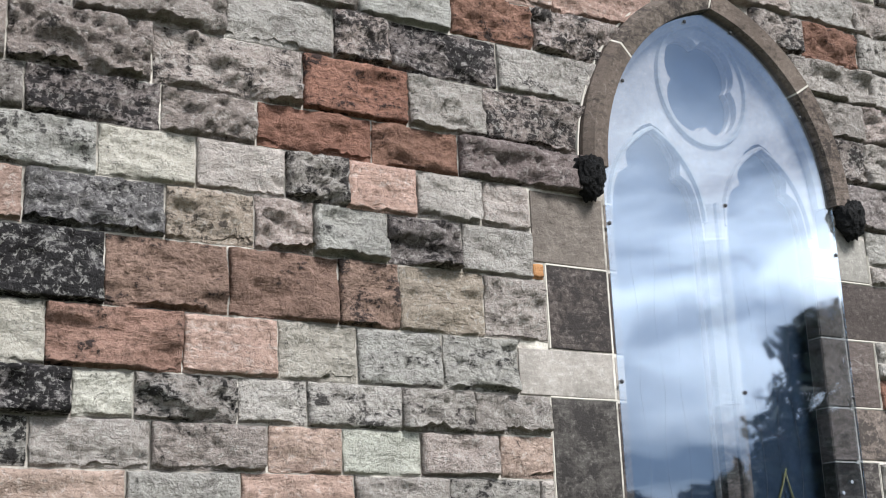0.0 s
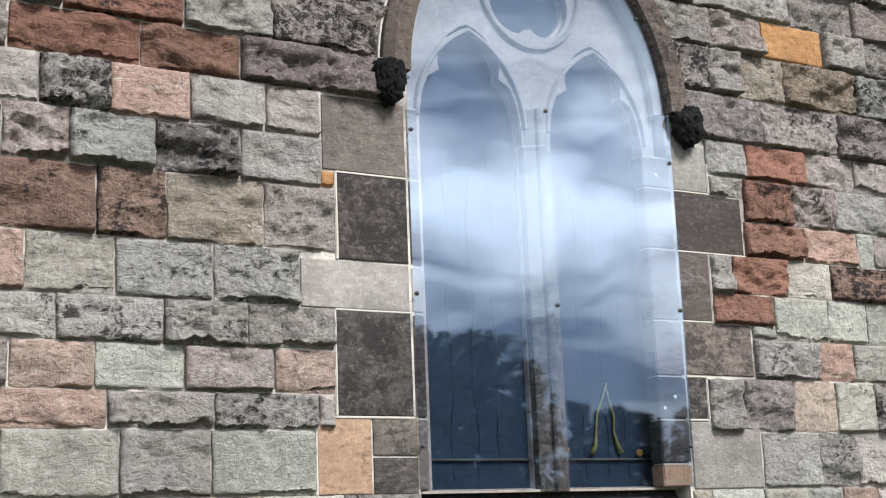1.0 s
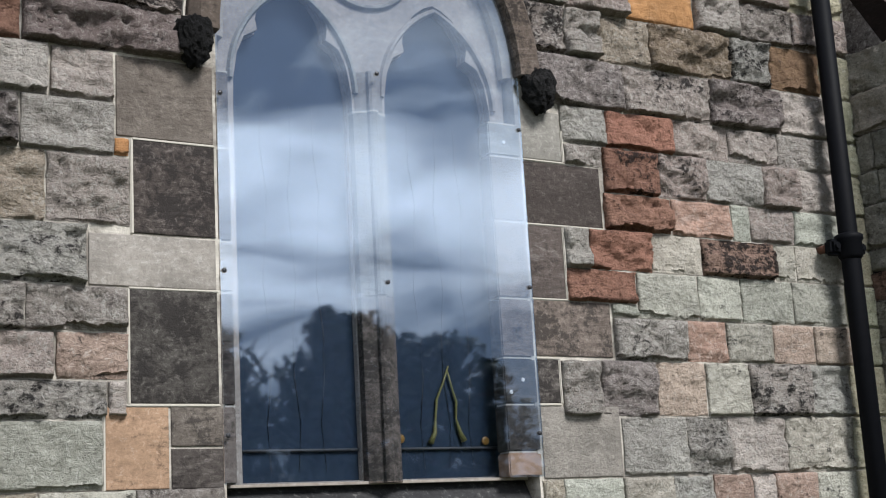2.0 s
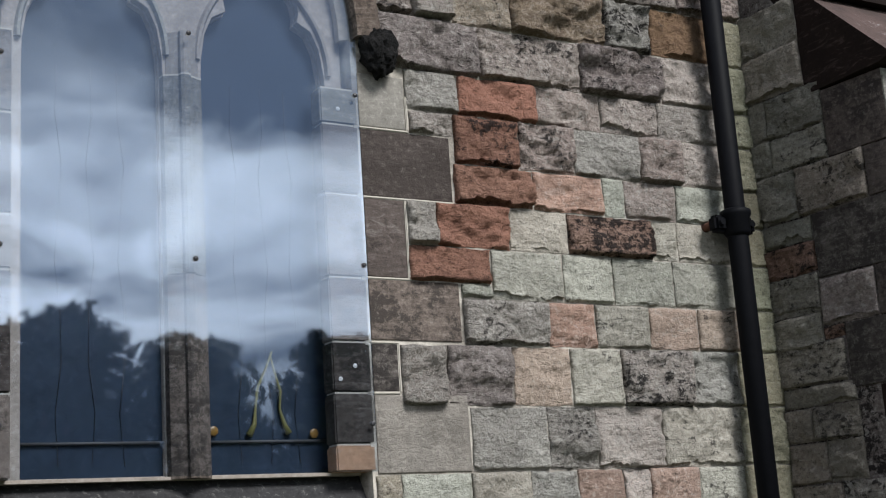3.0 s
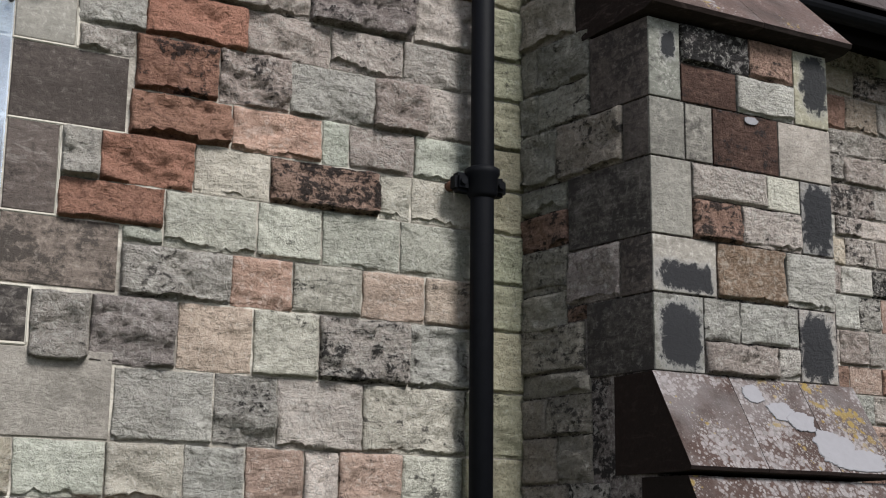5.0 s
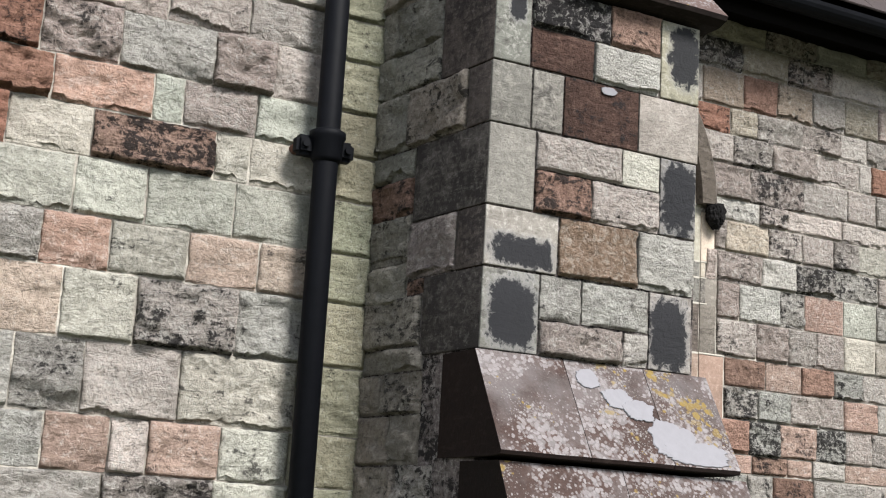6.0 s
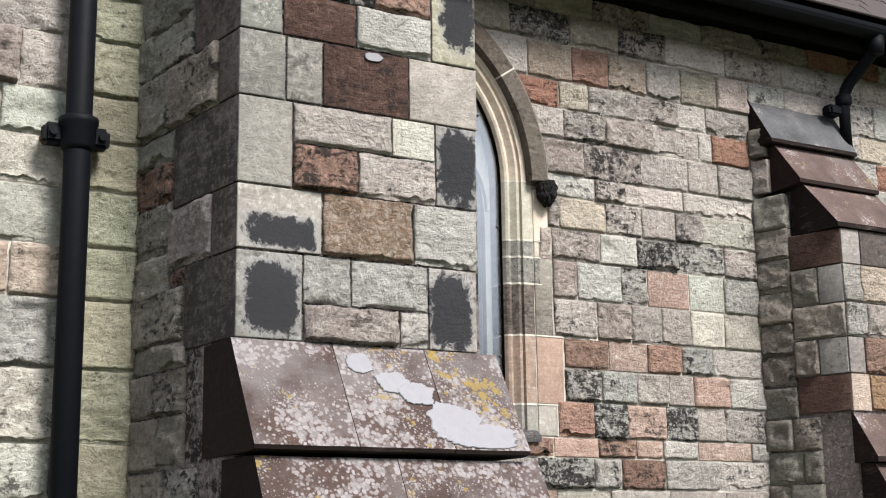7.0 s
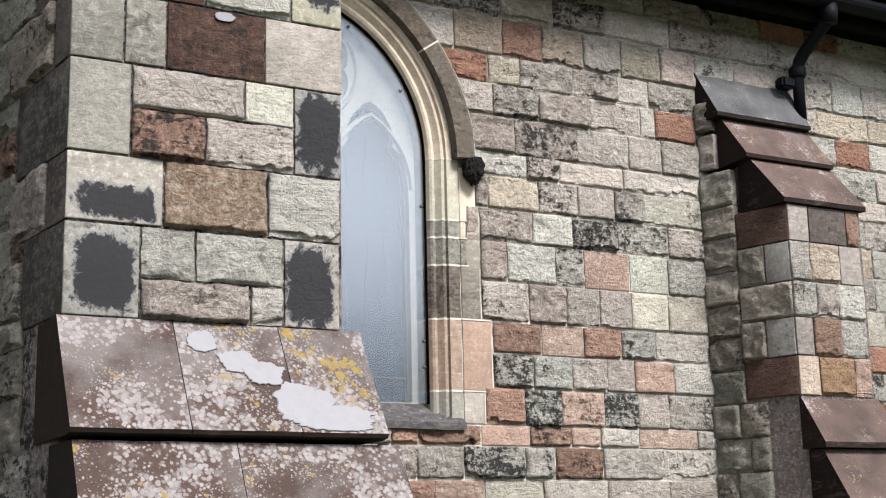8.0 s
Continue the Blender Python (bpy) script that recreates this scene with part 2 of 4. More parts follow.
TRACERY = stone_mat("tracery_stone", (0.315, 0.295, 0.258), 0.08, 0.3, 0.3)
TRACERY_DEEP = stone_mat("tracery_stone_grey", (0.36, 0.33, 0.29), 0.2, 0.3, 0.3)
MOULD = stone_mat("moulding_stone", (0.50, 0.445, 0.36), 0.05, 0.2, 0.15, bed=0.2)
STONE["M"] = MOULD
HOOD = stone_mat("hood_stone", (0.115, 0.095, 0.078), 0.50, 0.2, 0.35, palecol=(0.3, 0.27, 0.23))
CARVED = stone_mat("carved_black_stone", (0.011, 0.0105, 0.0105), 0.3, 0.02, 0.9, sootcol=(0.005, 0.005, 0.005), palecol=(0.2, 0.19, 0.18))
SILL = stone_mat("sill_stone", (0.055, 0.054, 0.056), 0.45, 0.15, 0.3)


def mortar_mat():
    m, b, nd, ln = material("lime_mortar")
    tc = nd("ShaderNodeTexCoord")
    n1 = nd("ShaderNodeTexNoise", Scale=4.0, Detail=8.0, Roughness=0.7)
    n2 = nd("ShaderNodeTexNoise", Scale=120.0, Detail=4.0)
    ln(tc.outputs["Object"], n1.inputs["Vector"])
    ln(tc.outputs["Object"], n2.inputs["Vector"])
    c = mix(nd, ln, ramp(nd, ln, n1.outputs[0], 0.42, 0.62), (0.20, 0.18, 0.155), (0.60, 0.56, 0.49))
    ln(c, b.inputs["Base Color"])
    b.inputs["Roughness"].default_value = 0.95
    bp = nd("ShaderNodeBump", Strength=0.6, Distance=0.006)
    ln(n2.outputs[0], bp.inputs["Height"])
    ln(bp.outputs[0], b.inputs["Normal"])
    return m


def lichen_mat(name, white=0.5, yellow=0.5, base=(0.085, 0.050, 0.042)):
    """Maroon sandstone slab under round white and yellow lichen crusts."""
    m, b, nd, ln = material(name)
    co, rnd = spread(nd, ln)
    bend = nd("ShaderNodeTexNoise", Scale=45.0, Detail=4.0)
    ln(co, bend.inputs["Vector"])
    off = nd("ShaderNodeVectorMath", operation="MULTIPLY_ADD")
    ln(bend.outputs["Color"], off.inputs[0])
    off.inputs[1].default_value = (0.016, 0.016, 0.016)
    ln(co, off.inputs[2])
    big = nd("ShaderNodeTexNoise", Scale=4.2, Detail=5.0, Roughness=0.6)
    yel = nd("ShaderNodeTexNoise", Scale=6.0, Detail=4.0, Roughness=0.6)
    fine = nd("ShaderNodeTexNoise", Scale=130.0, Detail=5.0)
    for n in (big, yel, fine):
        ln(co, n.inputs["Vector"])
    col = mix(nd, ln, ramp(nd, ln, big.outputs[0], 0.35, 0.65), tuple(c * 0.6 for c in base), tuple(c * 1.4 for c in base))
    col = mix(nd, ln, ramp(nd, ln, fine.outputs[0], 0.5, 0.7, (0, 0, 0, 1), (0.5, 0.5, 0.5, 1)), col, tuple(c * 0.4 for c in base))

    def spots(scale, field, lo, hi, least, most, tint, col):
        """Round spots that grow and crowd where a broad field is high."""
        vo = nd("ShaderNodeTexVoronoi", Scale=scale, Randomness=1.0)
        ln(off.outputs[0], vo.inputs["Vector"])
        size = nd("ShaderNodeMapRange")
        size.inputs[1].default_value, size.inputs[2].default_value = lo, hi
        size.inputs[3].default_value, size.inputs[4].default_value = least, most
        ln(field, size.inputs[0])
        gap_ = nd("ShaderNodeMath", operation="SUBTRACT")
        ln(size.outputs[0], gap_.inputs[0])
        ln(vo.outputs["Distance"], gap_.inputs[1])
        worn = nd("ShaderNodeMath", operation="MULTIPLY")
        ln(ramp(nd, ln, gap_.outputs[0], 0.0, 0.16), worn.inputs[0])
        ln(ramp(nd, ln, vo.outputs["Color"], 0.1, 0.8, (0.38, 0.38, 0.38, 1), (0.95, 0.95, 0.95, 1)), worn.inputs[1])
        return mix(nd, ln, worn.outputs[0], col, tint)
    shift = 0.18 * (0.5 - white)
    wash = nd("ShaderNodeTexNoise", Scale=2.6, Detail=6.0, Roughness=0.65)
    ln(co, wash.inputs["Vector"])
    col = mix(nd, ln, ramp(nd, ln, wash.outputs[0], 0.50 + shift, 0.66 + shift, (0, 0, 0, 1), (0.42, 0.42, 0.42, 1)), col, (0.20, 0.185, 0.185))
    col = spots(34.0, big.outputs[0], 0.45 + shift, 0.62 + shift, -0.20, 0.62, (0.16, 0.145, 0.145), col)
    col = spots(72.0, big.outputs[0], 0.38 + shift, 0.62 + shift, -0.15, 0.66, (0.235, 0.215, 0.215), col)
    col = spots(120.0, yel.outputs[0], 0.40 + shift, 0.66 + shift, -0.05, 0.48, (0.21, 0.195, 0.19), col)
    ys = 0.16 * (0.5 - yellow)
    col = spots(42.0, yel.outputs[0], 0.50 + ys, 0.72 + ys, -0.1, 0.72, (0.20, 0.135, 0.030), col)
    ln(col, b.inputs["Base Color"])
    b.inputs["Roughness"].default_value = 0.9
    h = nd("ShaderNodeMath", operation="ADD")
    ln(bend.outputs[0], h.inputs[0])
    ln(fine.outputs[0], h.inputs[1])
    bp = nd("ShaderNodeBump", Strength=0.6, Distance=0.008)
    ln(h.outputs[0], bp.inputs["Height"])
    ln(bp.outputs[0], b.inputs["Normal"])
    return m


def plain_mat(name, col, rough=0.6, var=0.25, scale=20.0, metal=0.0, bump=0.2, gloss=0.5):
    m, b, nd, ln = material(name)
    tc = nd("ShaderNodeTexCoord")
    n = nd("ShaderNodeTexNoise", Scale=scale, Detail=6.0, Roughness=0.65)
    ln(tc.outputs["Object"], n.inputs["Vector"])
    c = mix(nd, ln, n.outputs[0], tuple(x * (1 - var) for x in col), tuple(min(x * (1 + var), 1) for x in col))
    ln(c, b.inputs["Base Color"])
    b.inputs["Roughness"].default_value, b.inputs["Metallic"].default_value = rough, metal
    b.inputs["Specular IOR Level"].default_value = gloss
    if bump:
        bp = nd("ShaderNodeBump", Strength=bump, Distance=0.004)
        ln(n.outputs[0], bp.inputs["Height"])
        ln(bp.outputs[0], b.inputs["Normal"])
    return m


def sheet_mat(name, rough, least, most, tint, clear):
    """A glazing sheet, slightly wavy: it mirrors the sky and lets the tracery show through."""
    m, b, nd, ln = material(name)
    out = m.node_tree.nodes["Material Output"]
    tr, gl, ms = nd("ShaderNodeBsdfTransparent"), nd("ShaderNodeBsdfGlossy", Roughness=rough), nd("ShaderNodeMixShader")
    tr.inputs[0].default_value = (*clear, 1)
    gl.inputs[0].default_value = (*tint, 1)
    lw = nd("ShaderNodeLayerWeight", Blend=0.5)
    fr = nd("ShaderNodeMapRange")
    fr.inputs[1].default_value, fr.inputs[2].default_value = 0.05, 0.75
    fr.inputs[3].default_value, fr.inputs[4].default_value = least, most
    ln(lw.outputs["Facing"], fr.inputs[0])
    tc = nd("ShaderNodeTexCoord")
    n = nd("ShaderNodeTexNoise", Scale=1.6, Detail=2.0)
    ln(tc.outputs["Object"], n.inputs["Vector"])
    bp = nd("ShaderNodeBump", Strength=0.14, Distance=0.02)
    ln(n.outputs[0], bp.inputs["Height"])
    ln(bp.outputs[0], gl.inputs["Normal"])
    ln(fr.outputs[0], ms.inputs[0])
    ln(tr.outputs[0], ms.inputs[1])
    ln(gl.outputs[0], ms.inputs[2])
    ln(ms.outputs[0], out.inputs["Surface"])
    return m


MORTAR = mortar_mat()
POINTING = plain_mat("white_pointing", (0.46, 0.43, 0.375), 0.95, 0.2, 60.0)
SLAB = lichen_mat("lichened_slab", 0.82, 0.74, (0.052, 0.029, 0.023))
SLAB_PLAIN = lichen_mat("slab_with_few_lichens", 0.2, 0.25, (0.072, 0.045, 0.038))
SLAB_GREY = lichen_mat("leaden_slab", 0.15, 0.05, (0.06, 0.06, 0.064))
LICHEN = plain_mat("white_lichen", (0.215, 0.21, 0.225), 0.95, 0.12, 40.0)
IRON = plain_mat("black_painted_iron", (0.004, 0.0044, 0.006), 0.6, 0.35, 30.0, 0.0, 0.3, 0.08)
RUST = plain_mat("rust", (0.09, 0.035, 0.018), 0.9, 0.4, 60.0)
SHEET = sheet_mat("clear_sheet", 0.025, 0.155, 0.52, (0.82, 0.91, 1.0), (0.90, 0.94, 0.99))
HAZY = sheet_mat("hazy_sheet", 0.22, 0.18, 0.35, (0.80, 0.83, 0.86), (0.86, 0.88, 0.90))
GLASS = plain_mat("dark_leaded_glass", (0.022, 0.034, 0.055), 0.22, 0.5, 9.0, 0.0, 0.35)
LEAD = plain_mat("lead_came", (0.05, 0.052, 0.056), 0.6, 0.2)
YELLOW = plain_mat("yellow_green_glass", (0.16, 0.15, 0.05), 0.35, 0.3)
AMBER = plain_mat("amber_glass", (0.22, 0.12, 0.025), 0.35, 0.3)
BOLT = plain_mat("dark_bolt", (0.02, 0.02, 0.024), 0.4, 0.2)
WASHER = plain_mat("pale_cap", (0.62, 0.62, 0.62), 0.6, 0.1)
TIMBER = plain_mat("black_eaves_board", (0.005, 0.0045, 0.0042), 0.95, 0.3, 18.0, 0.0, 0.2, 0.0)
TILE = plain_mat("brown_roof_tile", (0.042, 0.029, 0.027), 0.85, 0.35, 25.0)
BARK = plain_mat("bark", (0.08, 0.06, 0.045), 0.95, 0.4, 14.0, 0.0, 0.8)
LEAF = plain_mat("dark_foliage", (0.022, 0.034, 0.016), 0.75, 0.4, 3.0, 0.0, 0.0)
GRASS = plain_mat("grass", (0.075, 0.085, 0.045), 0.95, 0.45, 2.5, 0.0, 0.8)


# ---- builders ----
def part(name, bm, mat, parent=None, label=""):
    bmesh.ops.recalc_face_normals(bm, faces=bm.faces)
    me = bpy.data.meshes.new(name)
    bm.to_mesh(me)
    bm.free()
    me.materials.append(mat)
    ob = new(name, me)
    if parent:
        ob.parent = parent
    return tagged(ob, label)


def thing(name, label, category, group="", kind=""):
    return tagged(new(name), label, category, group, kind)


def add_box(bm, x0, x1, y0, y1, z0, z1, bevel=0.0):
    r = bmesh.ops.create_cube(bm, size=1)
    for v in r["verts"]:
        v.co = ((x0 + x1) / 2 + v.co.x * (x1 - x0), (y0 + y1) / 2 + v.co.y * (y1 - y0), (z0 + z1) / 2 + v.co.z * (z1 - z0))
    if bevel:
        es = list({ed for v in r["verts"] for ed in v.link_edges})
        bmesh.ops.bevel(bm, geom=es, offset=bevel, segments=2, affect="EDGES")
    return bm


def box(*a, **k):
    return add_box(bmesh.new(), *a, **k)


def prism(profile, x0, x1, wobble=0.0):
    """A side profile of (y, z) drawn out along x, its arrises a little worn."""
    bm = bmesh.new()
    n = max(2, int((x1 - x0) / 0.05)) if wobble else 1
    rows = []
    for i in range(n + 1):
        x = x0 + (x1 - x0) * i / n
        rows.append([bm.verts.new((x, y + wobble * noise.noise((x * 9, y * 7, z * 5)), z + wobble * noise.noise((x * 8 + 5, y * 6, z * 9)))) for y, z in profile])
    k = len(profile)
    for p, q in zip(rows, rows[1:]):
        for j in range(k):
            bm.faces.new((p[j], p[(j + 1) % k], q[(j + 1) % k], q[j]))
    bm.faces.new(rows[0])
    bm.faces.new(rows[-1][::-1])
    return bm


def sweep(path, profile, closed=False, flat=True):
    """A profile of (across, out) swept along a path of (x, z) in the wall's plane; out is towards -y."""
    bm = bmesh.new()
    rows, n = [], len(path)
    for i, (x, z) in enumerate(path):
        a = path[(i - 1) % n] if closed or i else path[i]
        b = path[(i + 1) % n] if closed or i < n - 1 else path[i]
        d = Vector((b[0] - a[0], b[1] - a[1])).normalized()
        s = Vector((d.y, -d.x))
        rows.append([bm.verts.new((x + s.x * u, -o, z + s.y * u)) for u, o in profile])
    k = len(profile)
    pairs = list(zip(rows, rows[1:])) + ([(rows[-1], rows[0])] if closed else [])
    for p, q in pairs:
        for j in range(k):
            bm.faces.new((p[j], p[(j + 1) % k], q[(j + 1) % k], q[j]))
    if not closed:
        bm.faces.new(rows[0])
        bm.faces.new(rows[-1][::-1])
    return bm


def tube(points, radius, sides=16):
    """A round bar along points in space."""
    bm = bmesh.new()
    rows = []
    pts = [Vector(p) for p in points]
    for i, p in enumerate(pts):
        d = (pts[min(i + 1, len(pts) - 1)] - pts[max(i - 1, 0)]).normalized()
        q = d.to_track_quat("Z", "X")
        r = radius[i] if isinstance(radius, (list, tuple)) else radius
        rows.append([bm.verts.new(p + q @ Vector((math.cos(t) * r, math.sin(t) * r, 0))) for t in (2 * math.pi * j / sides for j in range(sides))])
    for p, q in zip(rows, rows[1:]):
        for j in range(sides):
            f = bm.faces.new((p[j], p[(j + 1) % sides], q[(j + 1) % sides], q[j]))
            f.smooth = True
    bm.faces.new(rows[0])
    bm.faces.new(rows[-1][::-1])
    return bm


def plate(outer, holes, y0, y1):
    """A flat slab in the wall's plane with holes through it, from y0 (front) to y1."""
    bm = bmesh.new()
    edges = []
    for loop in [outer, *holes]:
        vs = [bm.verts.new((x, y0, z)) for x, z in loop]
        edges += [bm.edges.new((a, b)) for a, b in zip(vs, vs[1:] + vs[:1])]
    bmesh.ops.triangle_fill(bm, use_beauty=True, use_dissolve=False, edges=edges)
    r = bmesh.ops.extrude_face_region(bm, geom=bm.faces[:])
    for v in r["geom"]:
        if isinstance(v, bmesh.types.BMVert):
            v.co.y = y1
    return bm


class Arch:
    """A pointed arch: half span, centres offset past the middle, springing height."""

    def __init__(self, cx, half, off, spring):
        self.cx, self.half, self.off, self.spring = cx, half, off, spring

    def points(self, grow=0.0, n=14):
        r = self.half + self.off + grow
        top = math.acos(self.off / r)
        side = [(r * math.cos(top * i / n) - self.off, self.spring + r * math.sin(top * i / n)) for i in range(n + 1)]
        return [(self.cx - x, z) for x, z in side] + [(self.cx + x, z) for x, z in side[-2::-1]]

    def push(self, x, z, grow):
        """Moves a place that lies inside the arch out to its edge."""
        r = self.half + self.off + grow
        dx, dz = abs(x - self.cx), z - self.spring
        sg = 1 if x >= self.cx else -1
        if dz <= 0:
            lim = self.half + grow
            return (self.cx + sg * lim, z) if dx < lim and dz > -0.02 else (x, z)
        if math.hypot(dx + self.off, dz) >= r:
            return x, z
        if dx < 0.2:
            return x, self.spring + math.sqrt(r * r - (dx + self.off) ** 2)
        if dz < r:
            return self.cx + sg * max(math.sqrt(r * r - dz * dz) - self.off, 0), z
        return x, z


WALL1 = pose(0, 0, 0)
WALL2 = pose(0, 1.026, 0)
A1 = Arch(-0.005, 0.715, 0.196, 3.22)      # outer edge of the hood over the first window
A2 = Arch(4.02, 0.715, 0.196, 3.05)
seed_count = [0]


def stone(parent, face, u0, u1, v0, v1, code, arch=None, coarse=False, gap=0.0028, lift=0.0):
    """One squared block of walling: tight joints, a flat quarry-worked face, a ragged broken lower arris."""
    seed_count[0] += 1
    k = seed_count[0] * 7.13
    rnd = random.Random(seed_count[0])
    rough = ROUGH.get(code, 0.027) * rnd.uniform(0.7, 1.35) * (1.0 if face is WALL1 else 0.52)
    smooth = rough < 0.0058
    w_, h_ = u1 - u0, v1 - v0
    cell = 0.05 if (coarse or smooth) else 0.0098
    nx, nz = max(4, min(46, round(w_ / cell))), max(4, min(24, round(h_ / cell)))
    cu, cv = (u0 + u1) / 2, (v0 + v1) / 2
    bm = bmesh.new()
    gap_ = gap + rnd.uniform(-0.0012, 0.0016)
    grid = []
    proud = (0.004 if smooth else rnd.uniform(0.003, 0.009))
    lean, skew = rnd.uniform(-0.2, 0.8), rnd.uniform(-0.4, 0.4)
    broken = 0.0 if smooth else rnd.uniform(0.25, 1.0) ** 1.5     # how much of the lower arris has come away
    wob = 0.0012 if smooth else 0.0042
    level = 0.85 * noise.noise((cu * 5.5 + k, cv * 8, 0.3))      # no block stands proud as a whole
    wide, tall = w_ - 2 * gap_, h_ - 2 * gap_
    us = [0.0, 0.0035] + [0.0035 + (wide - 0.007) * i / (nx - 2) for i in range(1, nx - 2)] + [wide - 0.0035, wide]
    vs = [0.0, 0.0025, 0.006] + [0.006 + (tall - 0.0095) * j / (nz - 3) for j in range(1, nz - 3)] + [tall - 0.0035, tall]
    nx, nz = len(us) - 1, len(vs) - 1
    for j in range(nz + 1):
        row = []
        for i in range(nx + 1):
            u, v = u0 + gap_ + us[i], v0 + gap_ + vs[j]
            fu, fv = us[i] / wide, vs[j] / tall
            du = (noise.noise((u * 14 + k, v * 22, 1.7)) + 0.6 * noise.noise((u * 60 + k, v * 75, 1.1))) * wob
            dv = (noise.noise((u * 20, v * 14 + k, 4.1)) + 0.6 * noise.noise((u * 75, v * 60 + k, 3.1))) * wob
            if smooth:
                d = proud + rough * 0.5 * noise.noise((u * 9 + k, v * 11, 0.3))
            else:
                n_a = noise.noise((u * 5.5 + k, v * 8, 0.3)) - level
                big = 4.0 * (n_a + 0.6 * noise.noise((u * 12 + v * 5 + k, v * 19, 8.0)) + 0.3 * noise.noise((u * 33, v * 46 + k, 5.0))) + 1.3 * lean * (0.6 - fv)
                step = math.floor(big)
                ledge = step + max(0.0, (big - step - 0.8) / 0.2) + 0.25 * (big - step)      # flat breaks with steep risers between
                n_b = 0.42 - abs(noise.noise((u * 13 + v * 6, v * 24 + k, 2.2)))
                n_c = 0.3 - abs(noise.noise((u * 29 + k, v * 44 + u * 9, 6.0)))
                n_d = noise.noise((u * 70 + k, v * 90, 3.0))
                d = proud + rough * (0.66 + 0.50 * ledge + 0.62 * n_b + 0.66 * n_c + 0.2 * n_d + 0.35 * skew * (0.5 - fu))
                d = min(max(0.002, d), 0.004 + 1.35 * rough)
            near = min(us[i], wide - us[i], tall - vs[j])
            if near < 0.001:
                d = 0.0016 + 0.25 * d
            elif near < 0.005:
                d = 0.001 + 0.78 * d
            if smooth:
                if j == 0:
                    d = 0.0016 + 0.25 * d
            else:
                bite = max(0.0, noise.noise((u * 8 + k, 0.5, k)) + 0.55 * noise.noise((u * 33, k, 2.0)) + 0.3 * noise.noise((u * 90, k, 4.0)) + 0.45 * broken - 0.16)
                cut = min(0.42 * tall, 0.034 * broken * bite)
                if cut < 0.1 * tall or j < 3:
                    v += cut * (0.0, 1.0, 1.0)[j] if j < 3 else 0.0
                elif vs[j] < cut + 0.008:
                    v = v0 + gap_ + cut + 0.006 + 0.002 * (j - 2) / nz
                if j == 0:
                    d = 0.001
                elif j == 1:
                    d = 0.0018 + 0.1 * d
                elif j == 2:
                    d += 0.25 * rough * min(1.0, 3 * bite)
            u, v = u + du, v + dv
            if arch:
                u, v = arch.push(u, v, -0.05)
            row.append(bm.verts.new((u - cu, -d - lift, v - cv)))
        grid.append(row)
    for j in range(nz):
        for i in range(nx):
            f = bm.faces.new((grid[j][i], grid[j][i + 1], grid[j + 1][i + 1], grid[j + 1][i]))
            f.smooth = smooth or j > 1
    rim = grid[0] + [r[-1] for r in grid[1:]] + grid[-1][-2::-1] + [r[0] for r in grid[-2:0:-1]]
    back = [bm.verts.new((v.co.x * 0.985, 0.035, v.co.z * 0.985)) for v in rim]
    n = len(rim)
    for i in range(n):
        bm.faces.new((rim[i], back[i], back[(i + 1) % n], rim[(i + 1) % n]))
    me = bpy.data.meshes.new("stone")
    bm.to_mesh(me)
    bm.free()
    me.materials.append(STONE[code])
    ob = new("stone", me)
    ob.parent = parent
    ob.matrix_basis = face @ pose(cu, 0, cv)
    return ob


def course(parent, face, z0, z1, text, arch=None, coarse=False):
    """One course: a string of joints with the kind of stone between each two."""
    words = text.split()
    for a, code, b in zip(words[0::2], words[1::2], words[2::2]):
        if code != "-":
            stone(parent, face, float(a), float(b), z0, z1, code, arch, coarse)


def filler(parent, face, x0, x1, z0, z1, kinds="gglldvvpwc", arch=None, coarse=False, seed=1):
    """A course of stones in a mixed run."""
    rnd = random.Random(seed)
    x = x0
    while x < x1 - 0.02:
        nxt = x + rnd.uniform(0.2, 0.42)
        if x1 - nxt < 0.16:
            nxt = x1
        stone(parent, face, x, nxt, z0, z1, rnd.choice(kinds), arch, coarse)
        x = nxt


# ---- walls: mortar cores ----
def core_wall(name, label, x0, x1, ztop, depth, face, openings):
    """A thick wall of mortar and rubble with arched openings cut right through; stones are set on it."""
    bm = bmesh.new()
    bounds = [x0]
    for ar, grow, zs in openings:
        bounds += [ar.cx - ar.half - grow, ar.cx + ar.half + grow]
    bounds.append(x1)
    for a, b in zip(bounds[0::2], bounds[1::2]):
        add_box(bm, a, b, 0, depth, 0, ztop)
    for ar, grow, zs in openings:
        a, b = ar.cx - ar.half - grow, ar.cx + ar.half + grow
        add_box(bm, a, b, 0, depth, 0, zs)
        add_box(bm, a, b, 0, depth, ar.spring + 1.3, ztop)
        pts = ar.points(grow)
        for p, q in zip(pts, pts[1:]):
            f = [bm.verts.new((x, y, z)) for y in (0, depth) for x, z in ((p[0], p[1]), (q[0], q[1]), (q[0], ar.spring + 1.3), (p[0], ar.spring + 1.3))]
            for idx in ((0, 1, 2, 3), (4, 5, 6, 7), (0, 1, 5, 4)):
                bm.faces.new([f[i] for i in idx])
    bmesh.ops.transform(bm, matrix=face @ pose(0, 0.0012, 0), verts=bm.verts)
    ob = part(name, bm, MORTAR)
    tagged(ob, label, "wall", kind="structure")
    return ob


wall_1 = core_wall("wall_south", "coursed sandstone wall in grey, green and red blocks", -6.0, 3.33, 5.2, 0.5, WALL1, [(A1, -0.115, 1.53)])
wall_2 = core_wall("wall_recessed", "set-back coursed sandstone wall under dark eaves", 3.33, 11.0, 4.3, 0.5, WALL2, [(A2, -0.115, 1.85)])
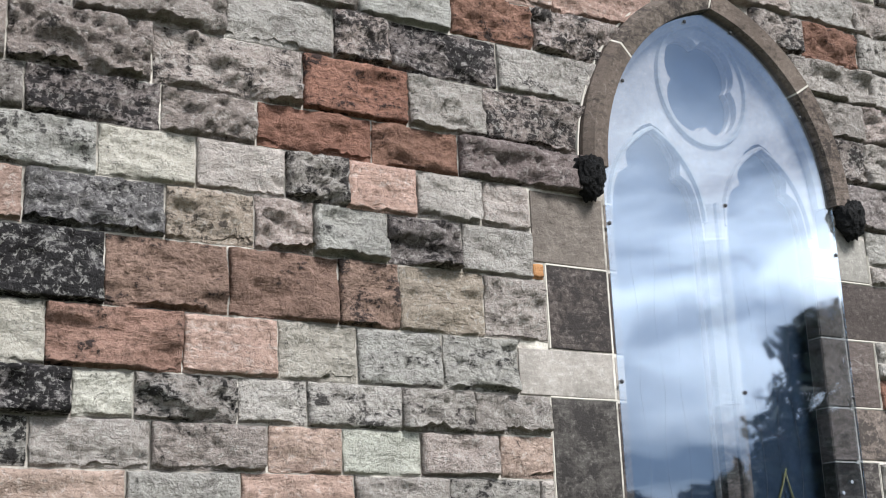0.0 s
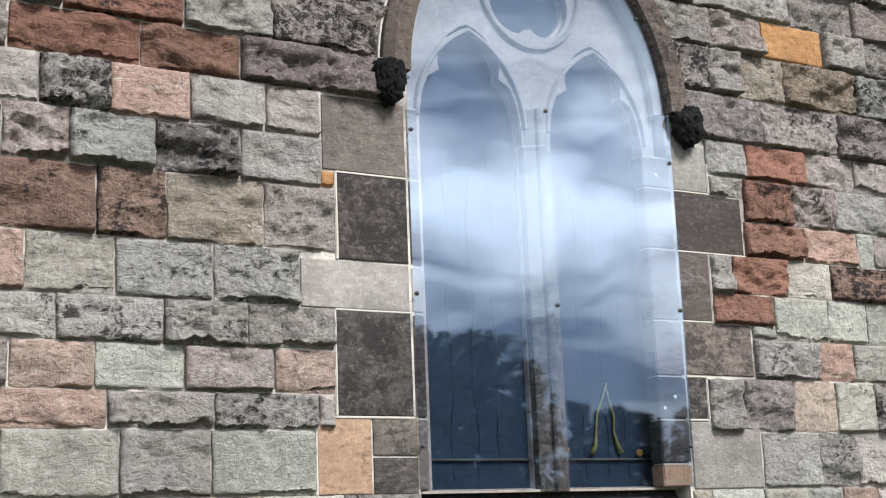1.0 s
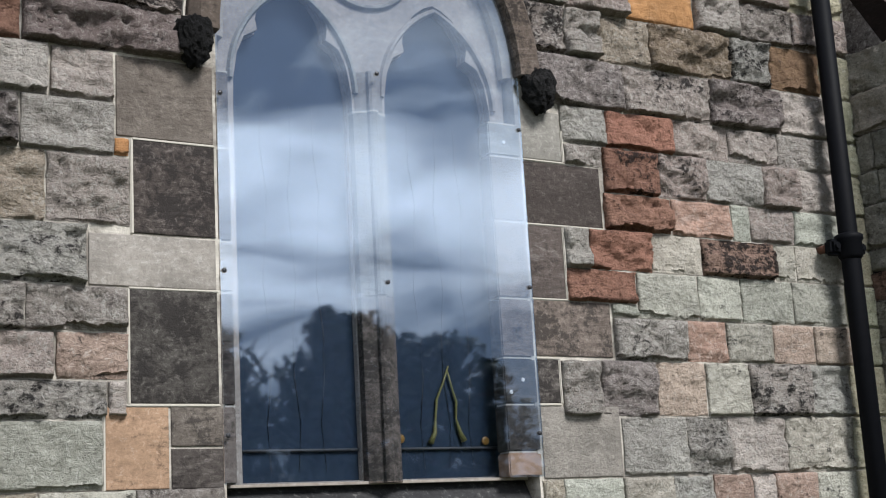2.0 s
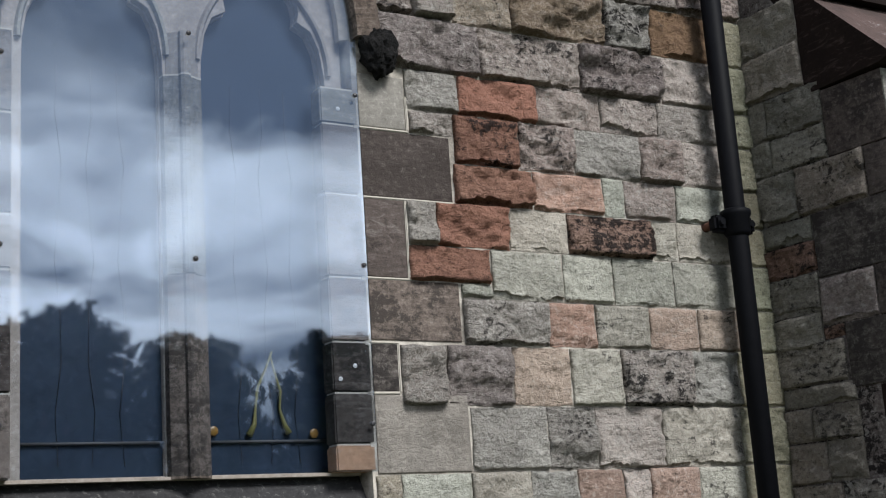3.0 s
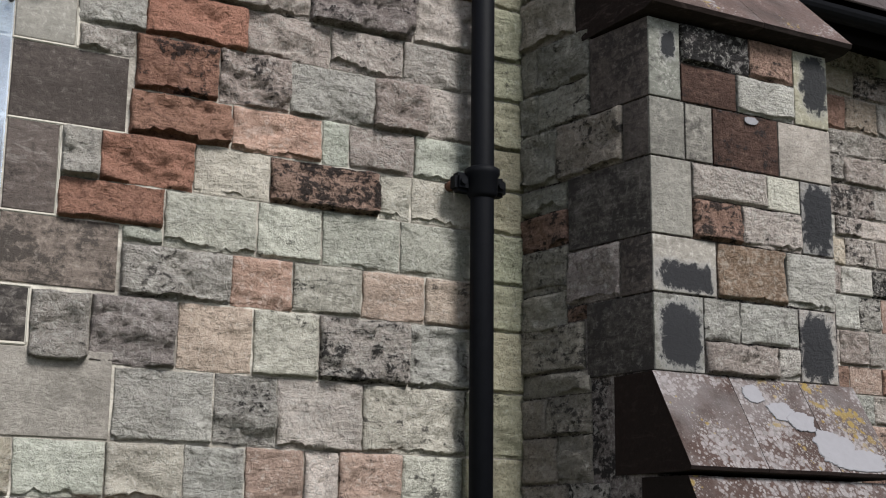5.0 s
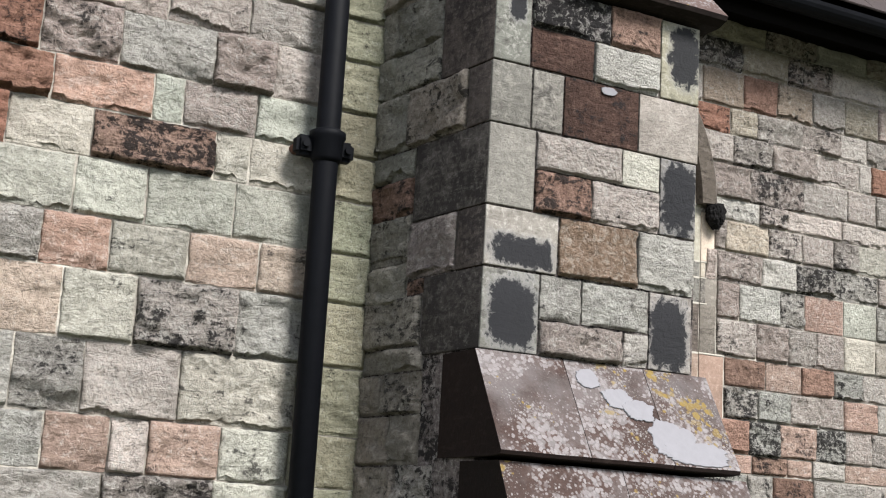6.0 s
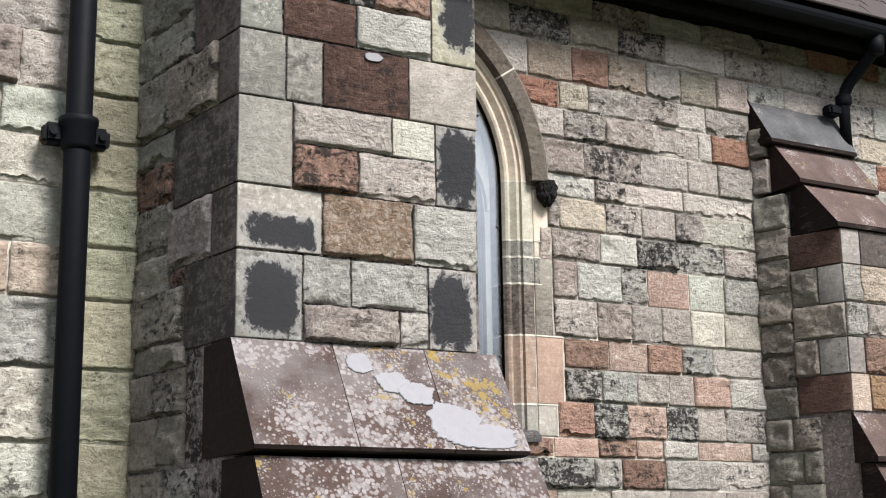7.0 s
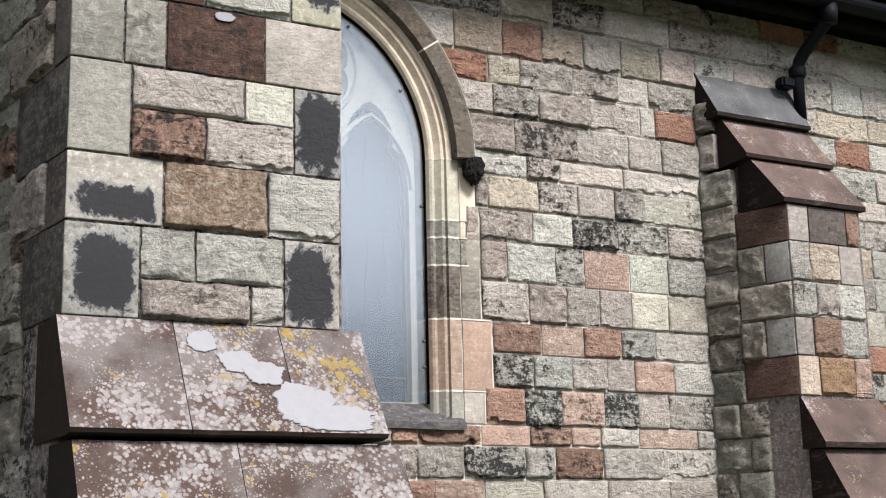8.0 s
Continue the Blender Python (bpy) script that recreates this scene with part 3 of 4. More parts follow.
rw = part("wall_return", box(2.95, 3.329, 0.51, 1.03, 0, 5.2), MORTAR)
tagged(rw, "plain return of the stone wall behind the buttress", "wall", kind="structure")


# ---- ground ----
bm = bmesh.new()
bmesh.ops.create_grid(bm, x_segments=60, y_segments=60, size=400)
for v in bm.verts:
    v.co.z = -0.02 + 0.25 * noise.noise((v.co.x * 0.02, v.co.y * 0.02, 0)) * min(1, max(0, (v.co.length - 25) / 60))
ground = part("ground", bm, GRASS)
tagged(ground, "mown green grass beside the church wall", "ground", kind="structure")


# ---- windows ----
def light_hole(c, half, z0, zs, top):
    """The outline of one window light with a cusped pointed head."""
    h = top - zs
    r = [(1.0, z0 - zs), (1.0, 0.0), (0.99, 0.2 * h), (0.92, 0.4 * h), (0.80, 0.53 * h), (0.58, 0.59 * h),
         (0.61, 0.67 * h), (0.56, 0.77 * h), (0.37, 0.9 * h), (0.17, 0.97 * h)]
    r = [(x * half, zs + z) for x, z in r]
    return [(c + x, z) for x, z in r] + [(c, top)] + [(c - x, z) for x, z in r[::-1]]


def foil_hole(cx, cz, r):
    """A tall foiled eye with pointed cusps."""
    pts = []
    for i in range(48):
        t = 2 * math.pi * i / 48 + math.pi / 4
        q = abs(math.cos(2 * (t - math.pi / 4)))
        rr = r * (0.76 + 0.24 * q ** 0.7)
        pts.append((cx + rr * 0.96 * math.cos(t), cz + rr * 1.08 * math.sin(t)))
    return pts


def bolt(parent, x, y, z, r=0.0085):
    bm = bmesh.new()
    bmesh.ops.create_uvsphere(bm, u_segments=10, v_segments=6, radius=r)
    for v in bm.verts:
        v.co = (x + v.co.x, y + v.co.y * 0.6, z + v.co.z)
    return part("bolt", bm, BOLT, parent)


def carved_stop(name, x, y, z, s, mat, label):
    """A weathered carved block that ends a hood mould."""
    bm = bmesh.new()
    bmesh.ops.create_icosphere(bm, subdivisions=4, radius=1)
    for v in bm.verts:
        p = v.co.copy()
        d = 1 + 0.16 * noise.noise(p * 2.3 + Vector((x, 0, 0))) + 0.13 * noise.noise(p * 5.1) + 0.14 * noise.noise(p * 9) + 0.06 * noise.noise(p * 19)
        wide = 0.066 if p.z < 0.25 else 0.074
        v.co = (p.x * d * wide * s * (1 if p.z > -0.3 else 1 + (p.z + 0.3) * 0.45), p.y * d * 0.062 * s, max(-1, min(0.8, p.z)) * d * 0.095 * s)
    ob = part(name, bm, mat)
    ob.location = (x, y, z)
    return tagged(ob, label, "carving", "hood mould stops")


def window(name, ar, face_y, z0, pane_half, pane_y, label, reveal, hood_mat, motif, ty, edge, lc, lh, apex, glazing, sill, jambs=(), courses=()):
    """A two-light traceried window behind a clear outer sheet, under a hood mould."""
    win = tagged(thing(name, label, "window"), kind="structure")
    cx, sp = ar.cx, ar.spring
    inner = Arch(cx, ar.half - 0.115, ar.off, sp)
    # splayed reveal: moulded rolls that step back from the wall's face
    steps = reveal
    def jamb_path(grow):
        pts = inner.points(grow)
        return [(pts[0][0], z0), *pts, (pts[-1][0], z0)]
    prof = [(u, -(face_y + y)) for u, y in steps]
    part("window_frame", sweep(inner.points(0.0), prof), MOULD, win, "cream dressed stone arch")
    joint_prof = [(u, o + 0.0015) for u, o in prof]
    for sg in (-1, 1):                   # moulded jambs, block by block
        for za, zb, code in courses:
            x = cx + sg * inner.half
            ends = ((x, za + 0.003), (x, zb - 0.003)) if sg < 0 else ((x, zb - 0.003), (x, za + 0.003))
            part("jamb_stone", sweep(ends, prof), STONE[code], win)
            ends = ((x, zb - 0.0045), (x, zb + 0.0045)) if sg < 0 else ((x, zb + 0.0045), (x, zb - 0.0045))
            part("joint", sweep(ends, joint_prof), POINTING, win)
    if courses:
        bead = [(pane_half, 0.052), (pane_half, 0.076), (pane_half + 0.009, 0.076), (pane_half + 0.009, 0.052)]
        bead = [(inner.half - r, -(face_y + y)) for r, y in bead]
        part("gasket", sweep(jamb_path(0.0), bead), TIMBER, win, "dark bead round the sheet")
    # tracery in two stepped layers
    ty = face_y + ty
    arch_in = Arch(cx, edge, ar.off, sp).points(0.0)
    outer = [(arch_in[0][0], z0), *arch_in, (arch_in[-1][0], z0)]
    eye_r, eye_z = 0.222 * edge / 0.585, sp + 0.475 * edge / 0.585

    def holes(k):
        return [*(light_hole(cx + sg * lc, lh * k, z0 + 0.01 + (1 - k) * 0.2, sp - 0.23, sp + apex - (1 - k) * 0.3) for sg in (-1, 1)), foil_hole(cx, eye_z, eye_r * (2 * k - 1))]
    part("tracery", plate(outer, holes(1.0), ty, ty + 0.035), TRACERY, win, "pale carved stone tracery with two cusped lights")
    part("tracery", plate(outer, holes(0.975), ty + 0.034, ty + 0.11), TRACERY_DEEP if jambs else TRACERY, win)
    lights = holes(0.975)[:2]
    eye = holes(0.975)[2]
    # raised fillets that follow the lights and the eye
    rib = [(-0.012, -ty), (-0.005, -ty + 0.016), (0.005, -ty + 0.016), (0.012, -ty)]
    for sg in (-1, 1):
        head = Arch(cx + sg * lc, lh + 0.012, 0.16, sp - 0.13)
        part("tracery_rib", sweep(head.points(0.0), rib), TRACERY, win)
    ring = [(cx + eye_r * 1.07 * math.cos(2 * math.pi * i / 40), eye_z + eye_r * 1.2 * math.sin(2 * math.pi * i / 40)) for i in range(40)]
    part("tracery_rib", sweep(ring, rib, closed=True), TRACERY, win)
    for xa, xb, rows in jambs:
        for za, zb, code in rows:
            part("jamb_stone", box(xa, xb, face_y - 0.001, ty + 0.02, za + 0.003, zb - 0.003, bevel=0.005), STONE[code], win)
            part("joint", box(xa + 0.006, xb, face_y + 0.004, ty + 0.01, zb - 0.0028, zb + 0.0028), POINTING, win)
    # chamfered mullion with a rounded nose
    k_ = lc - lh
    nose = [(-k_ - 0.002, -(ty + 0.03)), (-k_, -(ty - 0.003)), (-0.55 * k_, -(ty - 0.018)), (-0.30 * k_, -(ty - 0.024)), (-0.26 * k_, -(ty - 0.040)), (-0.12 * k_, -(ty - 0.046))]
    nose += [(-u, o) for u, o in nose[::-1]]
    for za, zb, mat in ((z0, 2.35, STONE["h"]), (2.35, sp - 0.20, STONE["T"])) if jambs else ((z0, sp - 0.20, TRACERY),):
        part("mullion_stone", sweep(((cx, za + 0.002), (cx, zb - 0.002)), nose), mat, win, "chamfered stone mullion between the two lights")
    head = [(u * (0.85 if abs(u) > 0.5 * k_ else 1.0), o) for u, o in nose]
    part("mullion_head", sweep(((cx, sp - 0.198), (cx, sp - 0.05)), head), TRACERY, win)
    part("joint", sweep(((cx, sp - 0.203), (cx, sp - 0.197)), [(u * 1.01, o + 0.001) for u, o in nose]), POINTING, win)
    for sg in (-1, 1):
        gl = part("pane", plate(lights[0] if sg < 0 else lights[1], [], ty + 0.06, ty + 0.066), GLASS, win, "dark blue leaded glass")
        for zz in (z0 + 0.12,):
            part("saddle_bar", tube([(cx + sg * lc - lh, ty + 0.052, zz), (cx + sg * lc + lh, ty + 0.052, zz)], 0.005, 6), LEAD, gl)
        for uu in (-0.1, 0.0, 0.1):
            part("lead_came", tube([(cx + sg * lc + uu + 0.012 * math.sin(k_ * 1.9 + uu * 30), ty + 0.058, z0 + 0.05 + k_ * 0.16) for k_ in range(9)], 0.0011, 5), LEAD, gl)
    part("pane", plate(eye, [], ty + 0.06, ty + 0.066), GLASS, win)
    if motif:
        c = cx + 0.285
        stems = [[(c + 0.02, 2.12), (c - 0.005, 2.06), (c - 0.035, 2.0), (c - 0.045, 1.93), (c - 0.05, 1.88), (c - 0.07, 1.845)],
                 [(c + 0.015, 2.10), (c + 0.03, 2.04), (c + 0.045, 1.99), (c + 0.04, 1.93), (c + 0.055, 1.88), (c + 0.07, 1.85)]]
        for st in stems:
            part("flower_motif", tube([(x, ty + 0.05, z) for x, z in st], [0.003, 0.004, 0.005, 0.004, 0.008, 0.012], 8), YELLOW, win, "yellow-green stained glass flower")
        for x, z in ((c - 0.19, 1.86), (c + 0.16, 1.85)):
            bm = bmesh.new()
            bmesh.ops.create_icosphere(bm, subdivisions=2, radius=0.016)
            for v in bm.verts:
                v.co = (x + v.co.x, ty + 0.05 + v.co.y * 0.3, z + v.co.z)
            part("flower_motif", bm, AMBER, win)
    # sloping sill
    out_, drop = sill
    part("window_sill", prism([(face_y + 0.24, z0 + 0.01), (face_y + 0.10, z0 + 0.004), (face_y + out_, z0 - drop), (face_y + out_, z0 - drop - 0.03), (face_y + 0.24, z0 - drop - 0.03)], cx - inner.half - (0.03 if out_ < 0 else -0.002), cx + inner.half + (0.03 if out_ < 0 else -0.002), 0.003), SILL, win, "dark sloping stone sill")
    # clear outer sheet with its fixings
    pa = Arch(cx, pane_half, ar.off, sp).points(0.0, 18)
    pb = face_y + pane_y
    zp = z0 + 0.005
    loop = [(cx + pane_half, zp), (cx - pane_half, zp), *pa]
    sheet = part("outer_sheet", plate(loop, [], pb, pb + 0.004), glazing, win, "clear reflective protective sheet")
    sheet.visible_shadow = False
    for sg in (-1, 1):
        for zz in (sp - 0.215, sp - 0.82, z0 + 0.16):
            bolt(sheet, cx + sg * (pane_half - 0.012), pb - 0.003, zz)
        for zz in (sp + 0.38 * pane_half / 0.605, sp + 0.70 * pane_half / 0.605):
            r = pane_half + ar.off - 0.03
            bolt(sheet, cx + sg * (math.sqrt(max(0.06, r * r - (zz - sp) ** 2)) - ar.off), pb - 0.003, zz)
    bolt(sheet, cx, pb - 0.003, sp - 0.07)
    bolt(sheet, cx + 0.005, pb - 0.003, sp - 0.83)
    if jambs:                            # pale filled fixing holes in the stone
        for x, z in ((0.54, 2.955), (-0.035, 2.44), (-0.035, 2.13), (-0.03, 1.80), (0.555, 2.06), (0.50, 2.015)):
            bm = bmesh.new()
            bmesh.ops.create_uvsphere(bm, u_segments=8, v_segments=5, radius=0.008)
            for v in bm.verts:
                v.co = (cx + x + v.co.x, (face_y - 0.002 if x > 0.4 else ty - 0.006) + v.co.y * 0.3, z + v.co.z)
            part("fixing_cap", bm, WASHER, win, "pale plugged fixing hole")
    # hood mould, in dressed lengths with pale joints
    pts = ar.points(-0.055, 21)
    cuts = [0, 10, 21, 32, 42]
    hood = [(-0.052, -(face_y + 0.01)), (-0.052, -(face_y - 0.03)), (-0.02, -(face_y - 0.062)), (0.052, -(face_y - 0.05)), (0.055, -(face_y + 0.01))]
    hm = thing("hood_mould", "dark weathered stone hood mould over a pointed window", "moulding", "hood moulds")
    for a, b in zip(cuts, cuts[1:]):
        part("hood_stone", sweep(pts[a:b + 1], hood), hood_mat, hm)
    edge_line = [(-0.0055, -(face_y + 0.01)), (-0.004, -(face_y - 0.014)), (0.004, -(face_y - 0.012)), (0.0055, -(face_y + 0.01))]
    part("pointing", sweep(ar.points(0.006, 21), edge_line), POINTING, hm, "pale pointing along the hood")
    small = [(u * 1.02, o + 0.001) for u, o in hood]
    for cc in cuts[1:-1]:
        p, q = Vector(pts[cc]), Vector(pts[min(cc + 1, 42)])
        d = (q - p).normalized() * 0.004
        part("joint", sweep([tuple(p - d), tuple(p + d)], small), POINTING, hm)
    return win


REVEAL_1 = [(-0.03, 0.02), (0.0, 0.004), (0.012, 0.03), (0.03, 0.06), (0.03, 0.26), (-0.03, 0.26)]
# a flat, a quirk, a hollow and a roll, stepping in to the sheet
REVEAL_2 = [(-0.035, 0.0), (0.022, -0.002), (0.026, 0.014), (0.032, 0.014), (0.036, 0.004), (0.046, 0.006), (0.058, 0.024), (0.066, 0.034), (0.074, 0.030), (0.082, 0.027), (0.092, 0.034), (0.100, 0.052), (0.102, 0.08), (0.102, 0.26), (-0.035, 0.26)]
window("window_1", A1, 0.0, 1.705, 0.612, -0.018, "two-light pointed church window behind a clear reflective sheet", [(-u, y) for u, y in REVEAL_1], HOOD, True, 0.055, 0.585, 0.294, 0.229, 0.262, SHEET, (0.004, 0.15),
       jambs=((-0.619, -0.568, ((2.82, 3.09, "h"), (2.5, 2.82, "s"), (2.33, 2.5, "S"), (1.96, 2.33, "s"), (1.71, 1.96, "h"))),
              (0.468, 0.611, ((2.9, 3.03, "S"), (2.65, 2.9, "h"), (2.36, 2.65, "h"), (2.14, 2.36, "h"), (1.97, 2.14, "s"), (1.80, 1.97, "s"), (1.71, 1.80, "t")))))
window("window_2", A2, 1.026, 1.955, 0.497, 0.07, "pointed church window with cream mouldings behind a hazy sheet", REVEAL_2, HOOD, False, 0.12, 0.48, 0.26, 0.19, 0.26, HAZY, (-0.035, 0.085),
       courses=((2.77, 3.05, "M"), (2.69, 2.77, "T"), (2.565, 2.69, "T"), (2.325, 2.565, "h"), (2.01, 2.325, "m"), (1.87, 2.01, "S")))
for ar, y, mat, lab in ((A1, -0.035, CARVED, "black weathered carved stone stop below a hood mould"), (A2, 0.985, CARVED, "dark carved stone stop below a hood mould")):
    for sg in (-1, 1):
        carved_stop("label_stop", ar.cx + sg * (ar.half - 0.02), y, ar.spring - 0.05, 0.98 if ar is A1 else 0.72, mat, lab)


# ---- downpipe by the buttress ----
def downpipe(x, y, z0, z1, r, joints, label):
    dp = thing("downpipe", label, "drainpipe", "downpipes")
    part("pipe", tube([(x, y, z0), (x, y, z1)], r, 24), IRON, dp)
    for z in joints:
        part("collar", tube([(x, y, z - 0.075), (x, y, z - 0.06), (x, y, z + 0.0), (x, y, z + 0.01), (x, y, z + 0.028), (x, y, z + 0.036)], [r + 0.002, r + 0.012, r + 0.013, r + 0.02, r + 0.02, r + 0.006], 24), IRON, dp)
        for sg in (-1, 1):
            lug = part("bracket", box(min(x + sg * r * 0.6, x + sg * (r + 0.062)), max(x + sg * r * 0.6, x + sg * (r + 0.062)), y + 0.0, y + 0.055, z - 0.055, z + 0.012, bevel=0.012), IRON, dp, "cast ear holding the pipe to the wall")
            part("spacer", tube([(x + sg * (r + 0.035), y + 0.05, z - 0.02), (x + sg * (r + 0.035), 0.01 + y + 0.1, z - 0.02)], 0.018, 10), RUST, lug)
            part("nail", tube([(x + sg * (r + 0.035), y - 0.012, z - 0.02), (x + sg * (r + 0.035), y + 0.01, z - 0.02)], 0.013, 8), IRON, lug)
    return dp


downpipe(2.205, -0.105, 0.0, 5.1, 0.041, (0.85, 2.655, 4.5), "black cast-iron rainwater pipe with collars and ears")


# ---- buttresses ----
def lichen_patch(parent, face, cu, cv, ru, rv, seed):
    """A crust of lichen lying on a slope, its rim lobed."""
    bm = bmesh.new()
    top, low = [], []
    m = 110
    for i in range(m):
        t = 2 * math.pi * i / m
        c, n_ = (math.copysign(abs(f_(t)) ** 0.75, f_(t)) for f_ in (math.cos, math.sin))
        q = 1 + 0.26 * noise.noise((c * 1.3 + seed, n_ * 1.3, seed)) + 0.12 * noise.noise((c * 3.2 + seed, n_ * 3.2, 2)) + 0.11 * noise.noise((c * 9 + seed, n_ * 9, 7)) + 0.07 * noise.noise((c * 23 + seed, n_ * 23, 3))
        top.append(bm.verts.new((cu + ru * q * 0.97 * c, -0.0005, cv + rv * q * 0.97 * n_)))
        low.append(bm.verts.new((cu + ru * q * c, 0.002, cv + rv * q * n_)))
    bm.faces.new(top)
    for i in range(m):
        bm.faces.new((top[i], low[i], low[(i + 1) % m], top[(i + 1) % m]))
    bmesh.ops.transform(bm, matrix=face @ pose(0, -0.0003 * (seed % 7), 0), verts=bm.verts)
    return part("lichen_patch", bm, LICHEN, parent, "white lichen crust")


def slab(parent, profile, a, b, mat, label):
    """A sloping slab; its ends and underside have no lichen and a colour darkened for shade."""
    ob = part("weathering_slab", prism(profile, a, b, 0.0016), mat, parent, label)
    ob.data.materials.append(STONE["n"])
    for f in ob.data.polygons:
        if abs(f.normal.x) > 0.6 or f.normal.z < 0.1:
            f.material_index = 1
    return ob


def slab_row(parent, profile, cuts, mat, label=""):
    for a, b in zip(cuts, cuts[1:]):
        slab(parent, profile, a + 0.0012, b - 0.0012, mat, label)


b1 = thing("buttress", "stepped stone buttress with lichened sloping slabs", "buttress", "buttresses")
side1 = Matrix(((0.106, 0.994, 0, 2.44), (-0.994, 0.106, 0, 0.0), (0, 0, 1, 0), (0, 0, 0, 1)))
front1 = pose(2.51, -0.655, 0)
bm = bmesh.new()
quad = [(2.443, 0.0), (2.514, -0.651), (3.30, -0.651), (3.325, 0.0)]
lo = [bm.verts.new((x, y, 1.2)) for x, y in quad]
hi = [bm.verts.new((x, y, 3.13)) for x, y in quad]
bm.faces.new(lo)
bm.faces.new(hi)
for i in range(4):
    bm.faces.new((lo[i], lo[(i + 1) % 4], hi[(i + 1) % 4], hi[i]))
part("core", bm, STONE["d"], b1)
part("core", prism([(0.0, 3.13), (0.0, 3.9), (-0.2, 3.56), (-0.2, 3.13)], 2.46, 3.31), STONE["d"], b1)
part("plinth", prism([(0.0, 0.0), (0.0, 1.2), (-1.0, 1.2), (-1.02, 1.18), (-1.02, 0.0)], 2.5, 3.4, 0.002), STONE["h"], b1)
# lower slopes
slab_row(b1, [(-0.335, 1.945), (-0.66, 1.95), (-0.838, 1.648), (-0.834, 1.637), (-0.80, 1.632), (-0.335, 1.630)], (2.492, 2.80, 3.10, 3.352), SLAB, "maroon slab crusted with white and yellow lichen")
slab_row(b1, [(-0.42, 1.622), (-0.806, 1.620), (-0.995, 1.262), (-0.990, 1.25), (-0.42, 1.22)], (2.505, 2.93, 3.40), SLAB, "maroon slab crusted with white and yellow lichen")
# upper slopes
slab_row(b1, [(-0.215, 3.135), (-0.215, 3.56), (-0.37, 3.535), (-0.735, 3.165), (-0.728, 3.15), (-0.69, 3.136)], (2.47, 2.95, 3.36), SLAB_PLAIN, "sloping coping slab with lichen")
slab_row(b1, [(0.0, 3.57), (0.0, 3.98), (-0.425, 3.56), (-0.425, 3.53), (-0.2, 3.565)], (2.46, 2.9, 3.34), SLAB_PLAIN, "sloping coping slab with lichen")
slope = pose(0, -0.0022, 0.0012) @ Matrix(((1, 0, 0, 2.5), (0, 0.862, 0.506, -0.838), (0, -0.506, 0.862, 1.648), (0, 0, 0, 1))) @ pose(0, -0.0004, 0)
for u, v, ru, rv, sd in ((0.37, 0.285, 0.040, 0.034, 1), (0.46, 0.222, 0.052, 0.036, 2), (0.53, 0.185, 0.055, 0.036, 6), (0.63, 0.085, 0.085, 0.066, 3), (0.70, 0.045, 0.13, 0.038, 4), (0.60, 0.13, 0.035, 0.03, 9)):
    lichen_patch(b1, slope, u, v, ru, rv, sd)

# front face of the first buttress: quoins and walling
for z0, z1, text in (
    (2.853, 3.13, "-0.007 3 0.13 - 0.63 6 0.795"),
    (2.99, 3.13, "0.13 k 0.43 K 0.63"),
    (2.853, 2.99, "0.13 N 0.37 l 0.63"),
    (2.653, 2.853, "-0.007 T 0.14 T 0.26 N 0.55 T 0.795"),
    (2.393, 2.653, "-0.007 T 0.165 - 0.64 5 0.79"),
    (2.53, 2.653, "0.165 l 0.49 v 0.64"),
    (2.393, 2.53, "0.165 b 0.375 l 0.64"),
    (2.203, 2.393, "-0.007 2 0.26 e 0.56 l 0.785"),
    (1.95, 2.203, "-0.007 1 0.20 - 0.61 4 0.782"),
    (2.062, 2.203, "0.20 l 0.35 l 0.61"),
    (1.95, 2.062, "0.20 g 0.51 l 0.61"),
):
    course(b1, front1, z0, z1, text)
# side face: darker walling and quoins than the front's, its shade put into the colour
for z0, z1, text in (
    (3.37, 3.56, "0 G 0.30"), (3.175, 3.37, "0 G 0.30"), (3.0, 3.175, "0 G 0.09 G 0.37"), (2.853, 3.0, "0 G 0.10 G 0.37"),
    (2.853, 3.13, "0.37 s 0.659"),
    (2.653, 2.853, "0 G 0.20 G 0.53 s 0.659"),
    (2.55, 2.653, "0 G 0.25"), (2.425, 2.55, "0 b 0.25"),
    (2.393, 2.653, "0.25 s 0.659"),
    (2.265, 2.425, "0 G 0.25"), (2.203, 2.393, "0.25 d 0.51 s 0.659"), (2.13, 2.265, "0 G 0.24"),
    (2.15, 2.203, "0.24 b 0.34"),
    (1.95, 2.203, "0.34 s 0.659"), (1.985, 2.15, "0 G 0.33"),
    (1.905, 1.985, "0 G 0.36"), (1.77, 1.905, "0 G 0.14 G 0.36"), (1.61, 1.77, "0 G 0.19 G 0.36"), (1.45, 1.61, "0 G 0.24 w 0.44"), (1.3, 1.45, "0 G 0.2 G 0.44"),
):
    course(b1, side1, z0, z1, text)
lichen_patch(b1, front1 @ pose(0, -0.008, 0), 0.425, 2.832, 0.03, 0.012, 5)["label"] = "white bird dropping streak"

b2 = thing("buttress", "smaller stepped stone buttress with three sloping slabs", "buttress", "buttresses")
side2 = Matrix(((0.27, 0.963, 0, 6.045), (-0.963, 0.27, 0, 1.026), (0, 0, 1, 0), (0, 0, 0, 1)))
front2 = pose(6.18, 0.565, 0)
bm = bmesh.new()
quad = [(6.05, 1.03), (6.185, 0.57), (6.64, 0.57), (6.66, 1.03)]
lo = [bm.verts.new((x, y, 0.0)) for x, y in quad]
hi = [bm.verts.new((x, y, 2.9)) for x, y in quad]
bm.faces.new(lo)
bm.faces.new(hi)
for i in range(4):
    bm.faces.new((lo[i], lo[(i + 1) % 4], hi[(i + 1) % 4], hi[i]))
part("core", bm, STONE["d"], b2)
